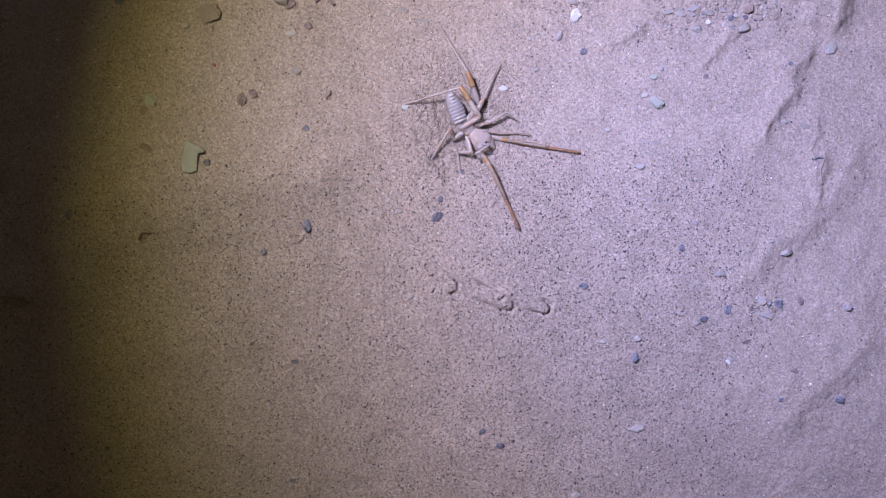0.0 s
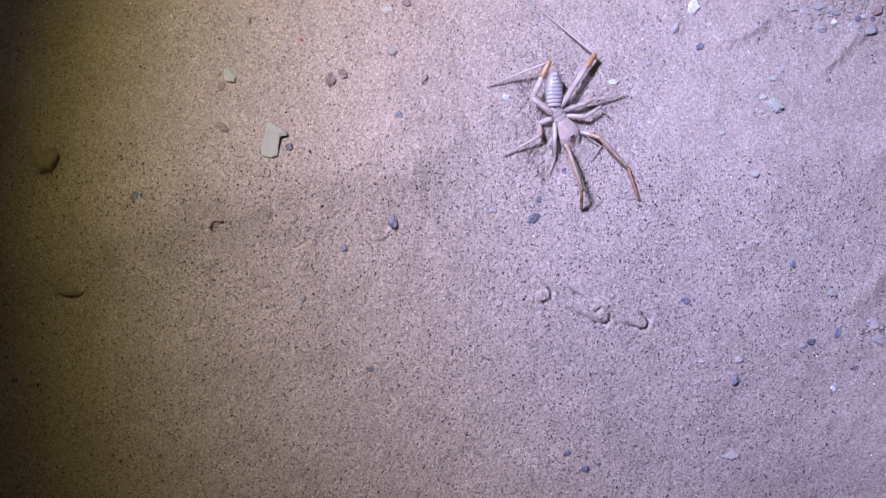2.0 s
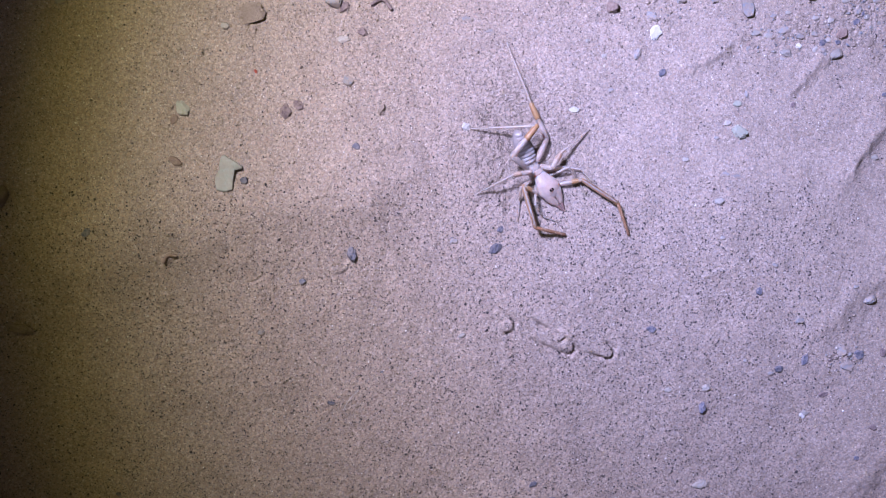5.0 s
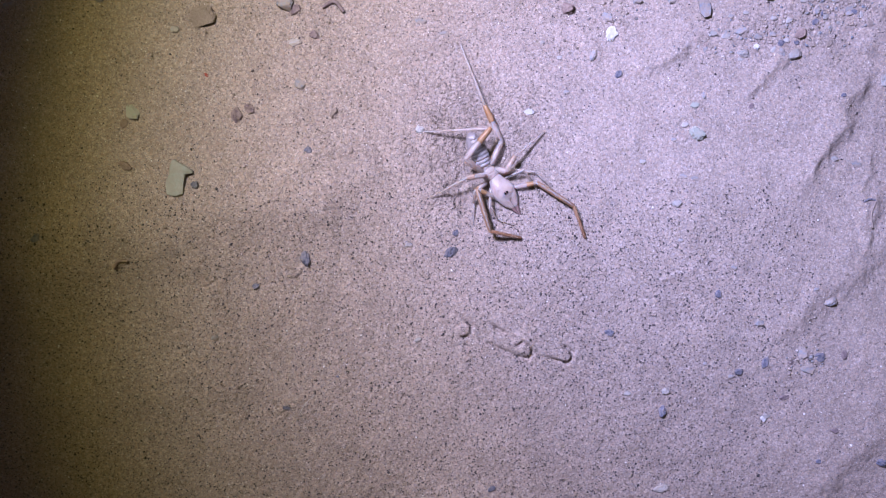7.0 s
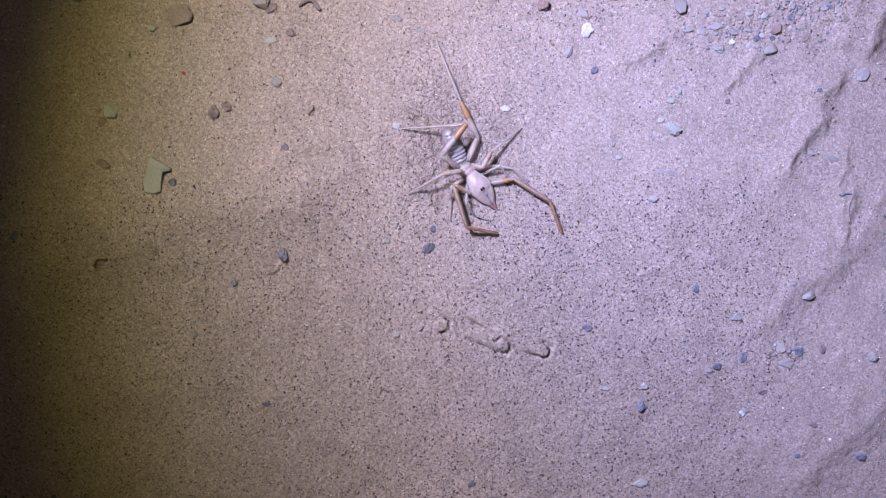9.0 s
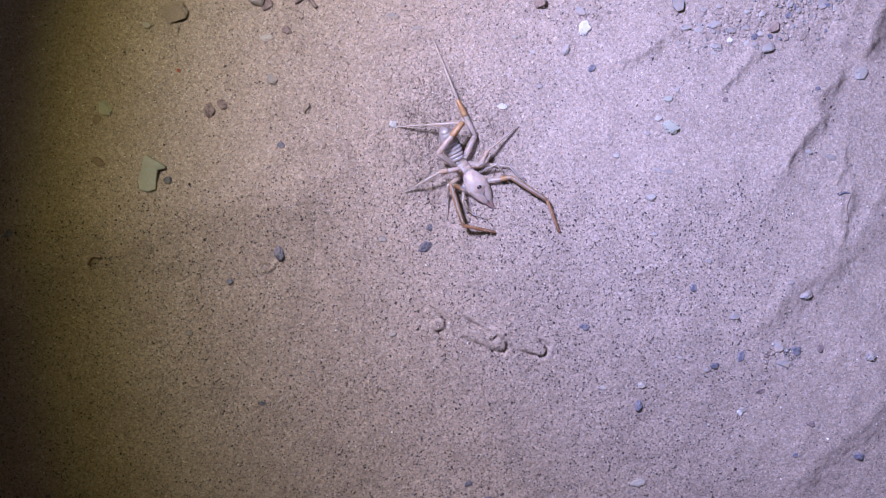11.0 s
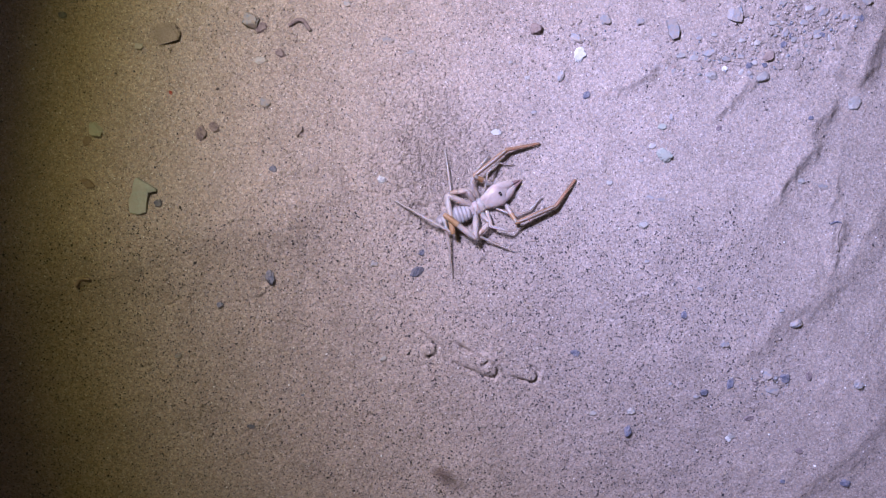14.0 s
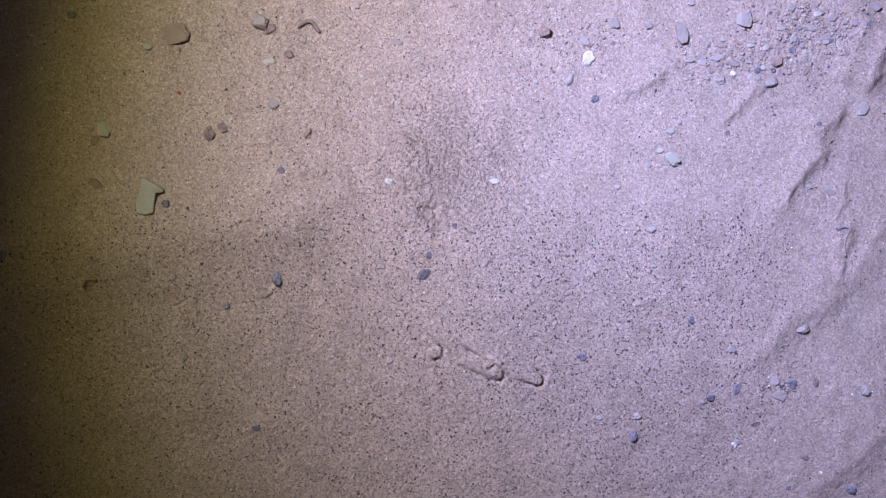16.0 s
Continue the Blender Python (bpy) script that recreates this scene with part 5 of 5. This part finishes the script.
    stance(15.5, (17.3, -40.0), -80.3, -17.7, -0.0,
           [(25.3, -41.9, 31.7, -47.7, 34.8, -57.6), (24.9, -36.1, 28.9, -35.1, 33.0, -32.6), (22.6, -29.6, 27.3, -27.8, 34.5, -29.9), (23.4, -31.6, 29.7, -34.4, 33.4, -36.7), (21.1, -27.8, 22.6, -21.5, 26.7, -6.6)],
           [(14.7, -49.6, 14.1, -56.4, 13.6, -69.5), (11.6, -39.8, 5.7, -41.1, 1.2, -41.4), (10.1, -35.3, 4.9, -36.5, 0.6, -45.7), (13.3, -31.6, 10.3, -29.0, 8.5, -26.2), (12.0, -27.4, 15.0, -19.4, 2.7, -10.1)])
    stance(15.6, (37.7, -47.1), -50.2, -17.7, -0.0,
           [(45.6, -44.7, 54.0, -46.5, 61.6, -53.6), (42.4, -39.9, 45.3, -37.1, 47.6, -32.8), (37.1, -35.5, 40.2, -31.6, 47.5, -29.7), (38.7, -36.8, 45.6, -36.0, 50.0, -36.1), (34.9, -34.7, 33.0, -28.4, 29.1, -13.5)],
           [(40.3, -56.7, 43.2, -62.9, 49.3, -74.4), (32.7, -49.8, 28.2, -53.8, 24.4, -56.4), (29.1, -46.7, 25.2, -50.3, 26.1, -60.4), (30.0, -41.8, 26.1, -41.1, 23.2, -39.5), (26.8, -38.8, 25.3, -30.4, 10.0, -28.6)])
    stance(15.7, (56.1, -80.5), -52.9, -17.7, -0.0,
           [(64.1, -78.4, 72.5, -80.7, 79.7, -88.1), (61.1, -73.5, 64.1, -70.8, 66.6, -66.7), (56.0, -68.9, 59.3, -65.1, 66.7, -63.6), (57.6, -70.2, 64.4, -69.8, 68.8, -70.1), (53.8, -68.0, 52.3, -61.6, 49.0, -46.5)],
           [(58.2, -90.2, 60.8, -96.5, 66.4, -108.3), (50.9, -82.9, 46.3, -86.8, 42.4, -89.2), (47.5, -79.7, 43.5, -83.1, 43.9, -93.2), (48.6, -74.9, 44.8, -73.9, 41.9, -72.2), (45.6, -71.7, 44.5, -63.3, 29.3, -60.7)])
    stance(15.8, (50.1, -88.2), -80.3, -17.7, -0.0,
           [(58.2, -90.0, 64.6, -95.8, 67.6, -105.7), (57.7, -84.2, 61.7, -83.2, 65.8, -80.7), (55.4, -77.8, 60.1, -75.9, 67.3, -78.0), (56.2, -79.7, 62.5, -82.5, 66.2, -84.8), (53.9, -76.0, 55.4, -69.6, 59.5, -54.7)],
           [(47.5, -97.7, 47.0, -104.5, 46.5, -117.6), (44.4, -87.9, 38.5, -89.2, 34.0, -89.5), (42.9, -83.4, 37.7, -84.6, 33.4, -93.8), (46.1, -79.7, 43.1, -77.1, 41.3, -74.3), (44.8, -75.5, 47.8, -67.5, 35.4, -58.3)])
    stance(16, (51.1, -154.2), -81.2, -17.7, -0.0,
           [(59.1, -156.2, 65.4, -162.1, 68.3, -172.1), (58.8, -150.4, 62.8, -149.5, 66.9, -147.1), (56.5, -143.9, 61.2, -142.2, 68.5, -144.3), (57.3, -145.9, 63.5, -148.8, 67.2, -151.1), (55.1, -142.1, 56.7, -135.7, 61.0, -121.0)],
           [(48.3, -163.8, 47.6, -170.5, 46.9, -183.6), (45.4, -153.9, 39.5, -155.1, 34.9, -155.3), (43.9, -149.4, 38.8, -150.5, 34.3, -159.6), (47.2, -145.7, 44.3, -143.1, 42.5, -140.2), (46.0, -141.5, 49.1, -133.5, 36.9, -124.1)])
    held = look(TORCH, TORCH_AIM)
    # the hand lets the torch drift a few millimetres away from the camera
    walk(torch, [(t, Matrix.Translation(m.translation - Vector((0.00664 + 0.0038 * (1 - t / 10), -0.00151 + 0.007 - 0.003 * t / 16, 0.183))) @ held) for t, m in PATH])
    walk(spider, body_rows)
    walk(abdomen, abdomen_rows)
    for key, rows in limb_rows.items():
        walk(SEGMENTS[key], rows)
    for stone, rows in ((kicked_chip, [(0.0, (37.7, 27.2)), (15.0, (37.7, 27.2)), (15.3, (35.3, 15.0)), (16.0, (35.3, 15.0))]), (kicked_pebble, [(0.0, (8.3, 22.2)), (12.85, (8.3, 22.2)), (13.15, (7.1, 14.1)), (16.0, (7.1, 14.1))])):
        z = stone.location.z - height(stone.location.x, stone.location.y)
        walk(stone, [(t, pose(x * MM, y * MM, z + height(x * MM, y * MM), 0, 0, -5)) for t, x, y in ((t, *settle(*p)) for t, p in rows)])
    walk(moth, [
        (0, pose(-0.4354, 0.2327, 0.02, 0, 0, 0)),
        (12.5, pose(-0.3119, 0.1229, 0.03, 0, 0, 0)),
        (12.8, pose(-0.0110, 0.0957, 0.04, 0, 0, -30)),
        (12.9, pose(0.0281, 0.0232, 0.03, 0, 0, -40)),
        (12.9667, pose(0.0014, 0.0300, 0.03, 0, 0, 5)),
        (13, pose(-0.0004, 0.0295, 0.03, 0, 0, 5)),
        (13.0333, pose(-0.0021, 0.0292, 0.03, 0, 0, 5)),
        (13.1, pose(0.0067, 0.0274, 0.03, 0, 0, 30)),
        (13.2, pose(0.0482, 0.0776, 0.03, 0, 0, 60)),
        (13.3, pose(0.0610, 0.0727, 0.03, 0, 0, 60)),
        (13.4, pose(0.0356, 0.0371, 0.03, 0, 0, 40)),
        (13.5, pose(-0.0128, 0.0646, 0.03, 0, 0, 60)),
        (13.6, pose(0.0007, 0.0069, 0.03, 0, 0, 70)),
        (13.7, pose(0.0085, -0.0221, 0.04, 0, 0, 10)),
        (13.8, pose(0.0818, 0.0060, 0.06, 0, 0, 60)),
        (13.9, pose(0.0284, 0.0375, 0.03, 0, 0, 60)),
        (13.9667, pose(0.0285, -0.0372, 0.05, 0, 0, -40)),
        (14, pose(0.0209, -0.0471, 0.05, 0, 0, -40)),
        (14.0333, pose(0.0133, -0.0570, 0.05, 0, 0, -40)),
        (14.1, pose(-0.0010, -0.0805, 0.05, 0, 0, -60)),
        (14.2, pose(0.0163, -0.0785, 0.04, 0, 0, -50)),
        (14.2667, pose(0.0246, -0.0464, 0.03, 0, 0, -48)),
        (14.3, pose(0.0255, -0.0447, 0.03, 0, 0, -48)),
        (14.3333, pose(0.0264, -0.0430, 0.03, 0, 0, -48)),
        (14.4, pose(0.0691, -0.0879, 0.05, 0, 0, -45)),
        (14.9, pose(0.2275, -0.0549, 0.05, 0, 0, 0)),
        (15.4, pose(0.1510, 0.0155, 0.05, 0, 0, 40)),
        (15.4667, pose(0.0497, 0.0011, 0.04, 0, 0, 65)),
        (15.5, pose(0.0464, -0.0008, 0.04, 0, 0, 65)),
        (15.5333, pose(0.0430, -0.0027, 0.04, 0, 0, 65)),
        (15.6, pose(0.0113, -0.0157, 0.05, 0, 0, 40)),
        (15.7, pose(0.0046, 0.0216, 0.03, 0, 0, -52)),
        (15.8, pose(-0.0135, 0.0964, 0.05, 0, 0, -60)),
        (16, pose(-0.1803, 0.2449, 0.05, 0, 0, -60)),
    ])


motions()
